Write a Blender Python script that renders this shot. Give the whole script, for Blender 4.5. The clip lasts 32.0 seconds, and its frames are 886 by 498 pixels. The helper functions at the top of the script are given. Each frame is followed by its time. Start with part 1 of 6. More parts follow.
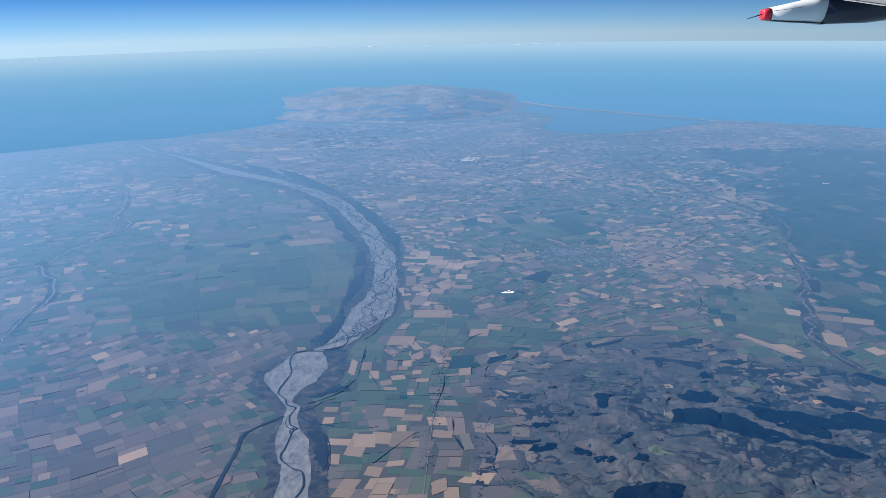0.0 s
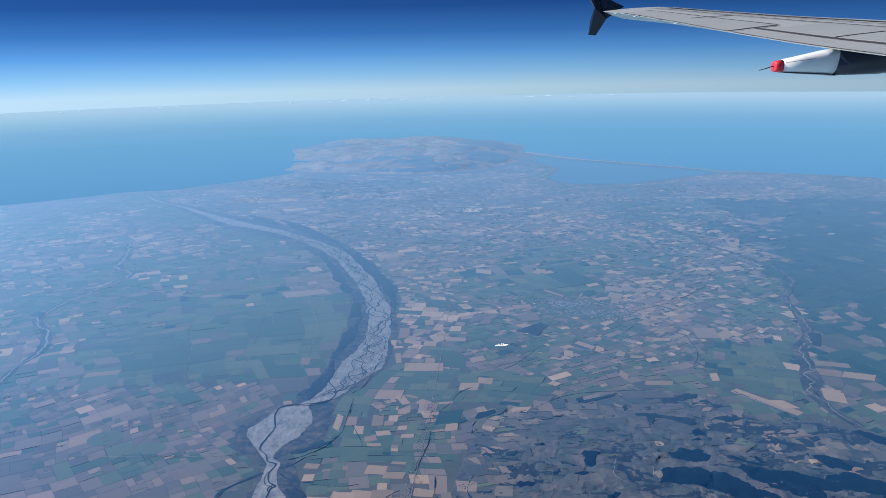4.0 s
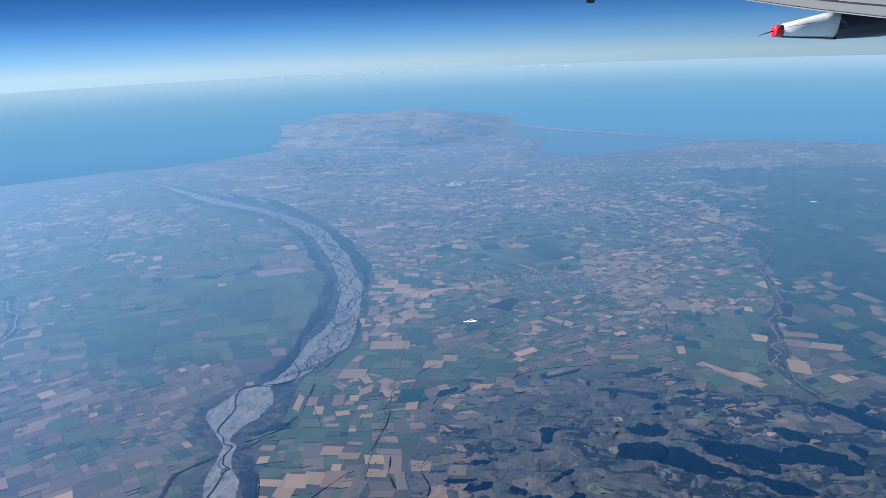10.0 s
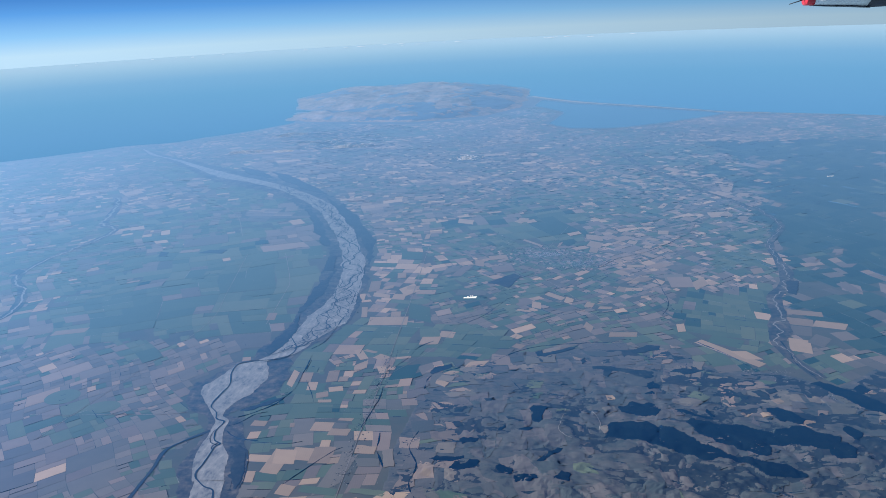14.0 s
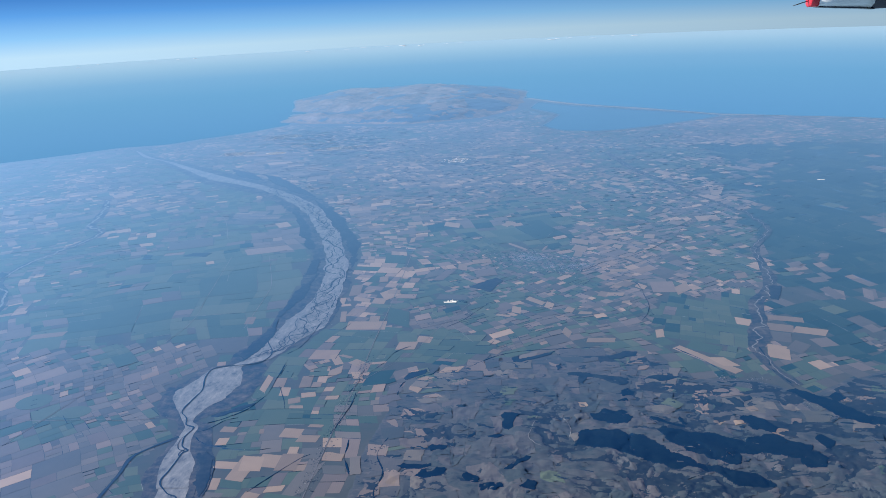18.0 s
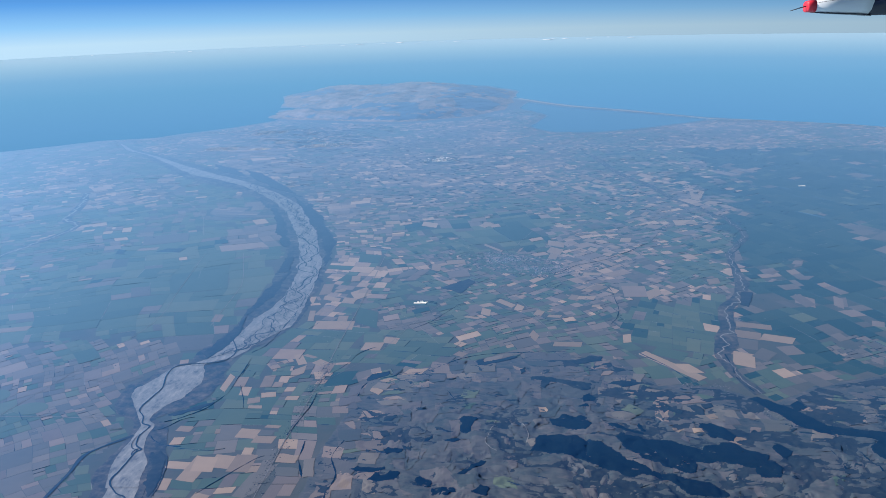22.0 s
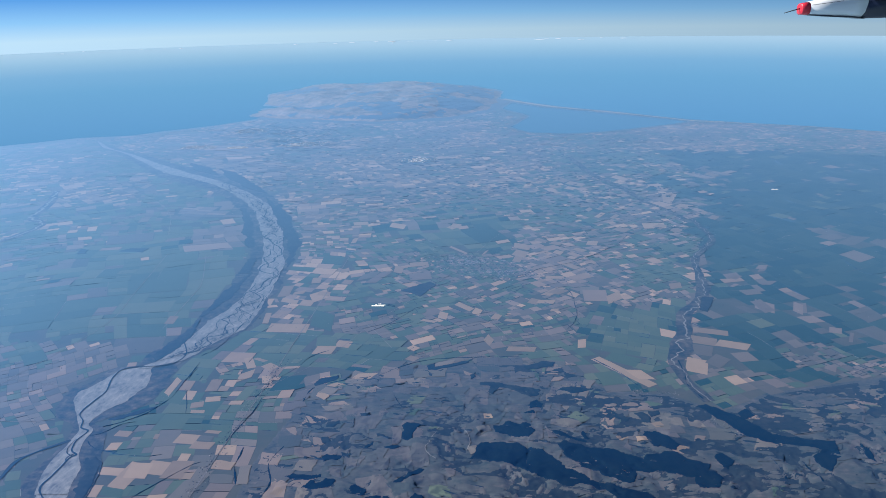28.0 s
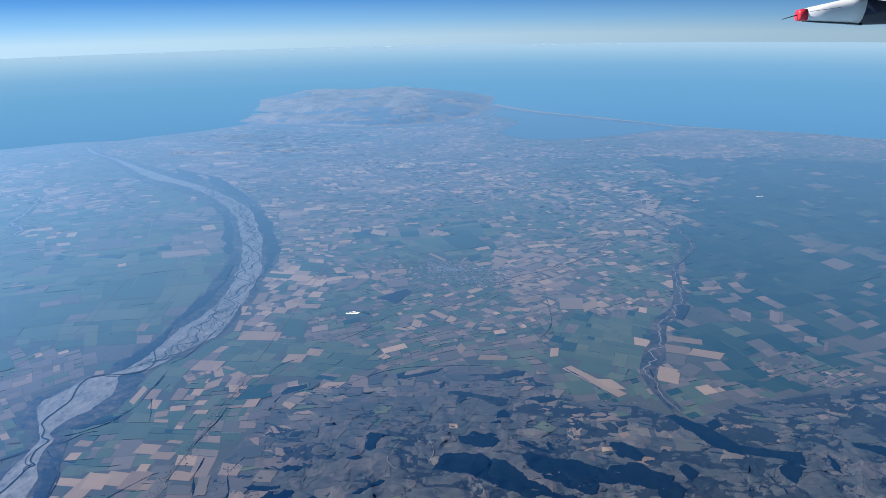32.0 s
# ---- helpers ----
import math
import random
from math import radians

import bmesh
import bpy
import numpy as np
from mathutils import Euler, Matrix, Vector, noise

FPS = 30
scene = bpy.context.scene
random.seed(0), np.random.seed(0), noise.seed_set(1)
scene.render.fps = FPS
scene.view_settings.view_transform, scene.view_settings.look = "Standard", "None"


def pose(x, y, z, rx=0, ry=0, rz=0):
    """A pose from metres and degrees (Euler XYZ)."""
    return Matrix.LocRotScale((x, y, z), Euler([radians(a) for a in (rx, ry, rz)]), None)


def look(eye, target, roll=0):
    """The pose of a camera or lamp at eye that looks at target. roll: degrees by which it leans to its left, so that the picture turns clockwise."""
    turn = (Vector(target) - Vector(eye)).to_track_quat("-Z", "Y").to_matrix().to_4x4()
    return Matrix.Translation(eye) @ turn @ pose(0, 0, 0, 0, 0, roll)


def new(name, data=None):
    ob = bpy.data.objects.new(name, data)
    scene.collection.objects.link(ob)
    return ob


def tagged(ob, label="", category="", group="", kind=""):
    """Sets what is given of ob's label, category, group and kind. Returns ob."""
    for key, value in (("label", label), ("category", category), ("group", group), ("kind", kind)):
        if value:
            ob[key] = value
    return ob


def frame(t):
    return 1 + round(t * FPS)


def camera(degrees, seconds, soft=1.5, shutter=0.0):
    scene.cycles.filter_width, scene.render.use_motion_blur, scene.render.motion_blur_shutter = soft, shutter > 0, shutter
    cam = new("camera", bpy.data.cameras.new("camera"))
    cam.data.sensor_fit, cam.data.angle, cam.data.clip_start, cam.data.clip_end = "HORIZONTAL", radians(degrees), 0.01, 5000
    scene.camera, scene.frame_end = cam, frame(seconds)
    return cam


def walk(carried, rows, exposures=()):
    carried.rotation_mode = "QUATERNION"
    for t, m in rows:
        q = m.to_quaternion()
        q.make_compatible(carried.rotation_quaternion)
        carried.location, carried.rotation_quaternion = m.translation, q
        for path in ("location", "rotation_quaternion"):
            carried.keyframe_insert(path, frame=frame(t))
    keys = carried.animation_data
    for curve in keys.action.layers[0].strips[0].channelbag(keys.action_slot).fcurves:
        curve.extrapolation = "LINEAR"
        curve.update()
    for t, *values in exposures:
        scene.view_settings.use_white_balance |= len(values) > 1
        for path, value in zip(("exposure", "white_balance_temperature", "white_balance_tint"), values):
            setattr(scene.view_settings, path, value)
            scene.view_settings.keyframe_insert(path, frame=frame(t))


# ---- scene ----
# The land is built at 1:1000, one metre for one kilometre (an airliner at cruising height passes over it).
# x runs along the flight, y away towards the sea, the plain lies near z = 0 and falls away with the earth's curve.
cam = camera(59.745, 32.0, soft=0.85)
PATH = [
    (0, -4.459, -23.408, 10.379, 72.407, 1.111, 0.379),
    (0.5, -4.354, -23.378, 10.379, 73.200, 0.796, 0.487),
    (1, -4.248, -23.348, 10.379, 74.171, 0.580, 0.554),
    (1.5, -4.143, -23.318, 10.379, 75.009, 0.534, 0.760),
    (2, -4.038, -23.288, 10.379, 75.630, 0.813, 1.153),
    (2.5, -3.933, -23.258, 10.379, 76.045, 1.298, 1.599),
    (4.5, -3.512, -23.137, 10.379, 76.111, 1.419, 1.405),
    (5, -3.407, -23.106, 10.379, 76.054, 1.218, 1.145),
    (5.5, -3.301, -23.076, 10.379, 76.071, 1.050, 0.958),
    (6, -3.196, -23.046, 10.379, 76.106, 0.987, 0.815),
    (6.5, -3.091, -23.015, 10.379, 76.128, 0.972, 0.702),
    (7, -2.986, -22.985, 10.379, 76.080, 1.071, 0.582),
    (7.5, -2.881, -22.955, 10.379, 75.965, 1.189, 0.459),
    (8, -2.775, -22.924, 10.379, 75.767, 1.369, 0.365),
    (8.5, -2.670, -22.894, 10.379, 75.515, 1.552, 0.389),
    (9, -2.565, -22.863, 10.379, 75.126, 1.849, 0.562),
    (9.5, -2.460, -22.833, 10.379, 74.633, 2.155, 0.898),
    (10, -2.355, -22.802, 10.379, 74.098, 2.443, 1.298),
    (10.5, -2.249, -22.772, 10.379, 73.584, 2.602, 1.713),
    (11, -2.144, -22.741, 10.379, 73.228, 2.678, 2.048),
    (11.5, -2.039, -22.710, 10.379, 72.922, 2.737, 2.345),
    (12, -1.934, -22.680, 10.379, 72.711, 2.811, 2.581),
    (12.5, -1.829, -22.649, 10.379, 72.514, 2.831, 2.786),
    (13, -1.724, -22.619, 10.379, 72.335, 2.874, 2.952),
    (13.5, -1.618, -22.588, 10.379, 72.255, 2.841, 2.976),
    (14, -1.513, -22.557, 10.379, 72.175, 2.809, 2.990),
    (14.5, -1.408, -22.527, 10.379, 72.143, 2.786, 2.997),
    (16.5, -0.988, -22.404, 10.379, 71.817, 2.883, 3.581),
    (17, -0.882, -22.373, 10.379, 71.870, 2.911, 3.582),
    (17.5, -0.777, -22.342, 10.379, 72.076, 2.935, 3.432),
    (18, -0.672, -22.311, 10.379, 72.285, 2.804, 3.277),
    (18.5, -0.567, -22.280, 10.379, 72.429, 2.585, 3.129),
    (19, -0.462, -22.249, 10.379, 72.489, 2.305, 3.047),
    (19.5, -0.357, -22.218, 10.379, 72.505, 2.108, 3.023),
    (20, -0.252, -22.187, 10.379, 72.465, 1.953, 3.070),
    (20.5, -0.147, -22.156, 10.379, 72.408, 1.844, 3.119),
    (21, -0.041, -22.125, 10.379, 72.273, 1.725, 3.216),
    (21.5, 0.064, -22.094, 10.379, 72.187, 1.697, 3.252),
    (22, 0.169, -22.063, 10.379, 72.142, 1.692, 3.210),
    (22.5, 0.274, -22.032, 10.379, 72.071, 1.771, 3.148),
    (23, 0.379, -22.001, 10.379, 72.110, 1.764, 3.121),
    (23.5, 0.484, -21.970, 10.379, 72.105, 1.739, 3.142),
    (24, 0.589, -21.939, 10.379, 72.106, 1.661, 3.170),
    (24.5, 0.694, -21.908, 10.379, 72.088, 1.521, 3.145),
    (25, 0.799, -21.877, 10.379, 72.133, 1.348, 3.054),
    (25.5, 0.904, -21.846, 10.379, 72.164, 1.270, 2.967),
    (27.5, 1.325, -21.721, 10.379, 72.071, 1.220, 2.961),
    (28, 1.430, -21.689, 10.379, 72.068, 1.183, 2.933),
    (28.5, 1.535, -21.658, 10.379, 72.042, 1.153, 2.947),
    (29, 1.640, -21.627, 10.379, 72.011, 1.141, 3.036),
    (29.5, 1.745, -21.595, 10.379, 71.976, 1.079, 3.135),
    (30, 1.850, -21.564, 10.379, 71.986, 1.039, 3.168),
    (30.5, 1.955, -21.533, 10.379, 72.047, 0.978, 3.151),
    (31, 2.060, -21.501, 10.379, 72.113, 0.985, 3.099),
    (31.5, 2.165, -21.470, 10.379, 72.237, 0.994, 3.034),
    (32, 2.270, -21.438, 10.379, 72.441, 1.046, 2.884),
]
walk(cam, [(r[0], pose(*r[1:])) for r in PATH], [(0.0, 0.72), (32.0, 0.72)])

# ---- world, sun ----
SUN_AZ, SUN_EL = 272.0, 40.0      # degrees clockwise from +y, and above the horizon
world = bpy.data.worlds.new("sky")
scene.world = world
world.use_nodes = True
wn, wl = world.node_tree.nodes, world.node_tree.links
wn.clear()
w_out, w_bg = wn.new("ShaderNodeOutputWorld"), wn.new("ShaderNodeBackground")
w_sky, w_co, w_sep = wn.new("ShaderNodeTexSky"), wn.new("ShaderNodeTexCoord"), wn.new("ShaderNodeSeparateXYZ")
w_map, w_ramp, w_mix = wn.new("ShaderNodeMapRange"), wn.new("ShaderNodeValToRGB"), wn.new("ShaderNodeMixRGB")
w_fac, w_str = wn.new("ShaderNodeMapRange"), wn.new("ShaderNodeVectorMath")
w_sky.sky_type, w_sky.sun_disc = "NISHITA", False
w_sky.altitude, w_sky.sun_elevation, w_sky.sun_rotation = 10400, radians(SUN_EL), radians(SUN_AZ)
w_str.operation = "SCALE"
w_str.inputs["Scale"].default_value = 0.12
# the low sky: white haze on the horizon, 3 degrees below eye level, then quickly the deep blue of great height
w_map.inputs["From Min"].default_value, w_map.inputs["From Max"].default_value = -0.06, 0.14
stops = [(0.0, (0.34, 0.53, 0.70)), (0.05, (0.375, 0.55, 0.70)), (0.12, (0.385, 0.56, 0.70)), (0.22, (0.205, 0.43, 0.69)),
         (0.34, (0.085, 0.27, 0.60)), (0.46, (0.035, 0.145, 0.42)), (0.62, (0.014, 0.07, 0.26)), (1.0, (0.010, 0.05, 0.2))]
for i, (at, col) in enumerate(stops):
    e = w_ramp.color_ramp.elements[i] if i < 2 else w_ramp.color_ramp.elements.new(at)
    e.position, e.color = at, (*[c * 0.78 for c in col], 1)
w_fac.inputs["From Min"].default_value, w_fac.inputs["From Max"].default_value = 0.12, 0.35
wl.new(w_co.outputs["Generated"], w_sep.inputs[0])
wl.new(w_sep.outputs["Z"], w_map.inputs["Value"])
wl.new(w_sep.outputs["Z"], w_fac.inputs["Value"])
wl.new(w_map.outputs[0], w_ramp.inputs[0])
wl.new(w_sky.outputs[0], w_str.inputs[0])
wl.new(w_fac.outputs[0], w_mix.inputs[0])
wl.new(w_ramp.outputs[0], w_mix.inputs[1])
wl.new(w_str.outputs[0], w_mix.inputs[2])
# brighter on the sun's side
w_side, w_all = wn.new("ShaderNodeMapRange"), wn.new("ShaderNodeVectorMath")
w_side.inputs["From Min"].default_value, w_side.inputs["From Max"].default_value = -1.0, 1.0
w_side.inputs["To Min"].default_value, w_side.inputs["To Max"].default_value = 1.28, 0.46
w_all.operation = "SCALE"
wl.new(w_sep.outputs["X"], w_side.inputs["Value"])
wl.new(w_mix.outputs[0], w_all.inputs[0])
wl.new(w_side.outputs[0], w_all.inputs["Scale"])
wl.new(w_all.outputs[0], w_bg.inputs[0])
wl.new(w_bg.outputs[0], w_out.inputs[0])

sun = new("sun", bpy.data.lights.new("sun", "SUN"))
sun.data.energy, sun.data.angle, sun.data.color = 5.0, radians(0.5), (1.0, 0.97, 0.93)
sa, se = radians(SUN_AZ), radians(SUN_EL)
sun.matrix_world = look((math.sin(sa) * math.cos(se) * 50, math.cos(sa) * math.cos(se) * 50, math.sin(se) * 50), (0, 0, 0))

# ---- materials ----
# distance haze painted as blue gloss, growing at low angles, on land and sea
LAND_HAZE = [(0.40, (0.014, 0.14, 0.485)), (0.55, (0.054, 0.24, 0.57)), (0.72, (0.155, 0.37, 0.645)), (0.86, (0.218, 0.437, 0.71)), (0.96, (0.29, 0.49, 0.69))]
SEA_HAZE = [(0.78, (0.112, 0.32, 0.57)), (0.87, (0.15, 0.36, 0.585)), (0.905, (0.158, 0.372, 0.57)), (0.925, (0.192, 0.395, 0.575)), (0.938, (0.27, 0.455, 0.595)), (0.949, (0.35, 0.515, 0.63))]
HAZE_POWER = 2.0


def ramp_node(nodes, cols, at=None):
    r = nodes.new("ShaderNodeValToRGB")
    at = at or [i / (len(cols) - 1) for i in range(len(cols))]
    r.color_ramp.elements[1].position = at[-1]
    for i, (c, p) in enumerate(zip(cols, at)):
        e = r.color_ramp.elements[0] if i == 0 else r.color_ramp.elements[-1] if i == len(cols) - 1 else r.color_ramp.elements.new(p)
        e.position, e.color = p, (*c, 1)
    return r


def land(name, cols, grain, patch=0.0, vary="", rough=0.72, bump=0.0, stripes=0.0, contrast=1.0, haze_mix=0.95, tones=None, stretch=0.0):
    """A matt land surface: colours mixed by noise at two scales (per km), or one tone a piece, under a blue gloss that
    paints distance haze at low angles.
    """
    m = bpy.data.materials.new(name)
    m.use_nodes = True
    n, l = m.node_tree.nodes, m.node_tree.links
    n.clear()
    out, mix, dif, glo = (n.new(k) for k in ("ShaderNodeOutputMaterial", "ShaderNodeMixShader", "ShaderNodeBsdfDiffuse", "ShaderNodeBsdfGlossy"))
    co = n.new("ShaderNodeNewGeometry")
    fine, coarse = n.new("ShaderNodeTexNoise"), n.new("ShaderNodeTexNoise")
    for t, s, d in ((fine, grain, 6), (coarse, patch or grain / 9, 4)):
        t.inputs["Scale"].default_value, t.inputs["Detail"].default_value, t.inputs["Roughness"].default_value = s, d, 0.62
        if stretch:
            sq = n.new("ShaderNodeMapping")
            sq.inputs["Rotation"].default_value, sq.inputs["Scale"].default_value = (0, 0, 0.2), (1 / stretch, 1, 1)
            l.new(co.outputs["Position"], sq.inputs["Vector"])
            l.new(sq.outputs[0], t.inputs["Vector"])
        else:
            l.new(co.outputs["Position"], t.inputs["Vector"])
    add = n.new("ShaderNodeMath")
    add.operation = "ADD"
    half = n.new("ShaderNodeMath")
    half.operation, half.inputs[1].default_value = "MULTIPLY", 0.5
    l.new(fine.outputs[0], add.inputs[0])
    l.new(coarse.outputs[0], add.inputs[1])
    l.new(add.outputs[0], half.inputs[0])
    spread = n.new("ShaderNodeMapRange")
    spread.inputs["From Min"].default_value, spread.inputs["From Max"].default_value = 0.5 - 0.2 / contrast, 0.5 + 0.2 / contrast
    l.new(half.outputs[0], spread.inputs["Value"])
    value = spread.outputs[0]
    if vary:
        src = co.outputs["Random Per Island"] if vary == "island" else n.new("ShaderNodeObjectInfo").outputs["Random"]
        both = n.new("ShaderNodeMath")
        both.operation, both.inputs[1].default_value = "MULTIPLY_ADD", 0.3
        l.new(value, both.inputs[0])
        shift = n.new("ShaderNodeMath")
        shift.operation, shift.inputs[1].default_value = "MULTIPLY", 0.75
        l.new(src, shift.inputs[0])
        l.new(shift.outputs[0], both.inputs[2])
        value = both.outputs[0]
    if stripes:
        wave = n.new("ShaderNodeTexWave")
        wave.inputs["Scale"].default_value, wave.inputs["Distortion"].default_value = stripes, 1.5
        l.new(co.outputs["Position"], wave.inputs["Vector"])
        st = n.new("ShaderNodeMath")
        st.operation, st.inputs[1].default_value = "MULTIPLY_ADD", 0.05
        l.new(wave.outputs[1], st.inputs[0])
        l.new(value, st.inputs[2])
        value = st.outputs[0]
    r = ramp_node(n, cols)
    l.new(value, r.inputs[0])
    l.new(r.outputs[0], dif.inputs[0])
    # Layer Weight lays in the painted haze, stronger and paler at low angles
    lw, up, fac, tone = n.new("ShaderNodeLayerWeight"), n.new("ShaderNodeMath"), n.new("ShaderNodeMath"), ramp_node(n, [c for _, c in tones or LAND_HAZE], [p for p, _ in tones or LAND_HAZE])
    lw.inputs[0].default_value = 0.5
    up.operation, up.inputs[1].default_value = "POWER", HAZE_POWER
    fac.operation, fac.inputs[1].default_value = "MULTIPLY", haze_mix
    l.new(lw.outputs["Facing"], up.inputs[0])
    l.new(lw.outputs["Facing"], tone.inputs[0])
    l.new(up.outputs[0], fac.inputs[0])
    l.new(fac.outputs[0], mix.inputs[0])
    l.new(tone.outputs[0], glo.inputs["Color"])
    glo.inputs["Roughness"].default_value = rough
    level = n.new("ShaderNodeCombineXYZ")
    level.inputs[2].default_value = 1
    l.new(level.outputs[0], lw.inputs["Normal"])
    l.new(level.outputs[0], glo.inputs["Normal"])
    if bump:
        b = n.new("ShaderNodeBump")
        b.inputs["Strength"].default_value, b.inputs["Distance"].default_value = bump, 0.03
        l.new(fine.outputs[0], b.inputs["Height"])
        l.new(b.outputs[0], dif.inputs["Normal"])
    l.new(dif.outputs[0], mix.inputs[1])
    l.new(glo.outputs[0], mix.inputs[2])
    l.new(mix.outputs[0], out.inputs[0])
    return m


def solid(name, col, rough=0.5, metal=0.0, spots=0.0, scale=2.0):
    """Paint or metal with a little uneven dirt."""
    m = bpy.data.materials.new(name)
    m.use_nodes = True
    n, l = m.node_tree.nodes, m.node_tree.links
    p = n["Principled BSDF"]
    p.inputs["Roughness"].default_value, p.inputs["Metallic"].default_value = rough, metal
    t, r, co = n.new("ShaderNodeTexNoise"), ramp_node(n, [[c * (1 - spots) for c in col], col]), n.new("ShaderNodeTexCoord")
    t.inputs["Scale"].default_value, t.inputs["Detail"].default_value = scale, 6
    l.new(co.outputs["Object"], t.inputs["Vector"])
    l.new(t.outputs[0], r.inputs[0])
    l.new(r.outputs[0], p.inputs["Base Color"])
    return m


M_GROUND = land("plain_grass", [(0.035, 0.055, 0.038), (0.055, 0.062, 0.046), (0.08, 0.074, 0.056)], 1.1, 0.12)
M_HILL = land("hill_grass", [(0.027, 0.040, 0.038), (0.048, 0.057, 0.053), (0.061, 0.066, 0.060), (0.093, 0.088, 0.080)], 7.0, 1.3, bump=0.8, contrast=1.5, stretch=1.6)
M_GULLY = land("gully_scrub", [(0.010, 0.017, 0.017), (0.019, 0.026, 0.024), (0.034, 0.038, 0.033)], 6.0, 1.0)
M_PENINSULA = land("dry_hill_grass", [(0.06, 0.068, 0.064), (0.12, 0.108, 0.094), (0.19, 0.148, 0.125), (0.27, 0.2, 0.168)], 2.2, 0.45, contrast=1.5, haze_mix=0.83, bump=0.35)
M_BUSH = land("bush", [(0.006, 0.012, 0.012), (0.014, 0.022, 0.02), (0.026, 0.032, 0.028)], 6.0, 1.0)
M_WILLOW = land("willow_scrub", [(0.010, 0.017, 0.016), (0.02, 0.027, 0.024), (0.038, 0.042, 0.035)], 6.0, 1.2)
# deep green pasture, coloured darker still to imitate the dimmer right-hand side
M_DIM_PASTURE = land("dim_pasture", [(0.013, 0.035, 0.028), (0.021, 0.046, 0.034), (0.034, 0.059, 0.042)], 2.5, 0.3, "island")
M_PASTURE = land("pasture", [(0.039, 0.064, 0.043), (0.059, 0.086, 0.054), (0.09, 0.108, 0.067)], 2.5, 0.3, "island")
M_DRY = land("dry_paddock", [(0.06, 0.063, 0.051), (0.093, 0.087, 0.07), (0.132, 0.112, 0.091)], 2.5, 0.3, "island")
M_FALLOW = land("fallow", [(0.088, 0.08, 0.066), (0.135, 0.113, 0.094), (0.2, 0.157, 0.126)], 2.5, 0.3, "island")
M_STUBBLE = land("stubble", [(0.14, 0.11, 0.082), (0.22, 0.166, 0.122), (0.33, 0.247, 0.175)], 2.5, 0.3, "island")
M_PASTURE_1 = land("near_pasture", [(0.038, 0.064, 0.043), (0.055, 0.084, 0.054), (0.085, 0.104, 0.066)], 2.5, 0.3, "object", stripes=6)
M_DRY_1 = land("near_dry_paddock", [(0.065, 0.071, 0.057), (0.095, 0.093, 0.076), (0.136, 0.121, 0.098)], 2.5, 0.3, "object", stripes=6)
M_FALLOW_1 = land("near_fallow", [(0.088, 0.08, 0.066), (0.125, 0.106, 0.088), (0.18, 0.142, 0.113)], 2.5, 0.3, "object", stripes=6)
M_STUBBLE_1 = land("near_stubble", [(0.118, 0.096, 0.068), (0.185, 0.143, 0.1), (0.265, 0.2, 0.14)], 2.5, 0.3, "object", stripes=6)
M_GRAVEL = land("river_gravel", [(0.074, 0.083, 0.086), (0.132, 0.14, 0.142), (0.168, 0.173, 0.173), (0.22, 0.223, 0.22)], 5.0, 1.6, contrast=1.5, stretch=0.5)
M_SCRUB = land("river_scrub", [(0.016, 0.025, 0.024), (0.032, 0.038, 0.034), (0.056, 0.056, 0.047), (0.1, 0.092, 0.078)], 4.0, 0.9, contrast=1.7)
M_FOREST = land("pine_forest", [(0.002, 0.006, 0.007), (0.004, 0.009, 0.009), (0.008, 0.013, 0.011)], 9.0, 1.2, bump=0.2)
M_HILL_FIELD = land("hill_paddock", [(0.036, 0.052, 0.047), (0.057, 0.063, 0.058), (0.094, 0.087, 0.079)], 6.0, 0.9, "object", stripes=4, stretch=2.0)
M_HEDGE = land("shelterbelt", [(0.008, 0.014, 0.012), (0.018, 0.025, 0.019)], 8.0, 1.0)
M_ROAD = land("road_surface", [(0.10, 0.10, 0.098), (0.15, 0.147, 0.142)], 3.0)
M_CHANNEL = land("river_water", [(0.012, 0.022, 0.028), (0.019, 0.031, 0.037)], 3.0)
M_SEA = land("sea_water", [(0.018, 0.085, 0.15), (0.026, 0.105, 0.175)], 0.02, 0.006, tones=SEA_HAZE, rough=1.0)
# the lake carries its own painted haze tints
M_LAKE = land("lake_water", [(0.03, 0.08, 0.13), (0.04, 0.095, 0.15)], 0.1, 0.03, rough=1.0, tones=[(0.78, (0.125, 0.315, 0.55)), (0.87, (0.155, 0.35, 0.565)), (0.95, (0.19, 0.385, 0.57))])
M_SHINGLE = land("beach_shingle", [(0.24, 0.215, 0.185), (0.32, 0.285, 0.245)], 0.6, haze_mix=0.88)
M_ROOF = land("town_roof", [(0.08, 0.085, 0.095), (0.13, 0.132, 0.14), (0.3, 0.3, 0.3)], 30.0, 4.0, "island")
M_CITY = land("city_roof", [(0.13, 0.145, 0.17), (0.28, 0.3, 0.33), (0.55, 0.58, 0.62), (0.86, 0.9, 0.95)], 30.0, 4.0, "island", haze_mix=0.45)
M_FACTORY = solid("factory_cladding", (0.82, 0.82, 0.8), 0.5, 0, 0.1)

# ---- the lie of the land ----
RADIUS = 7000.0
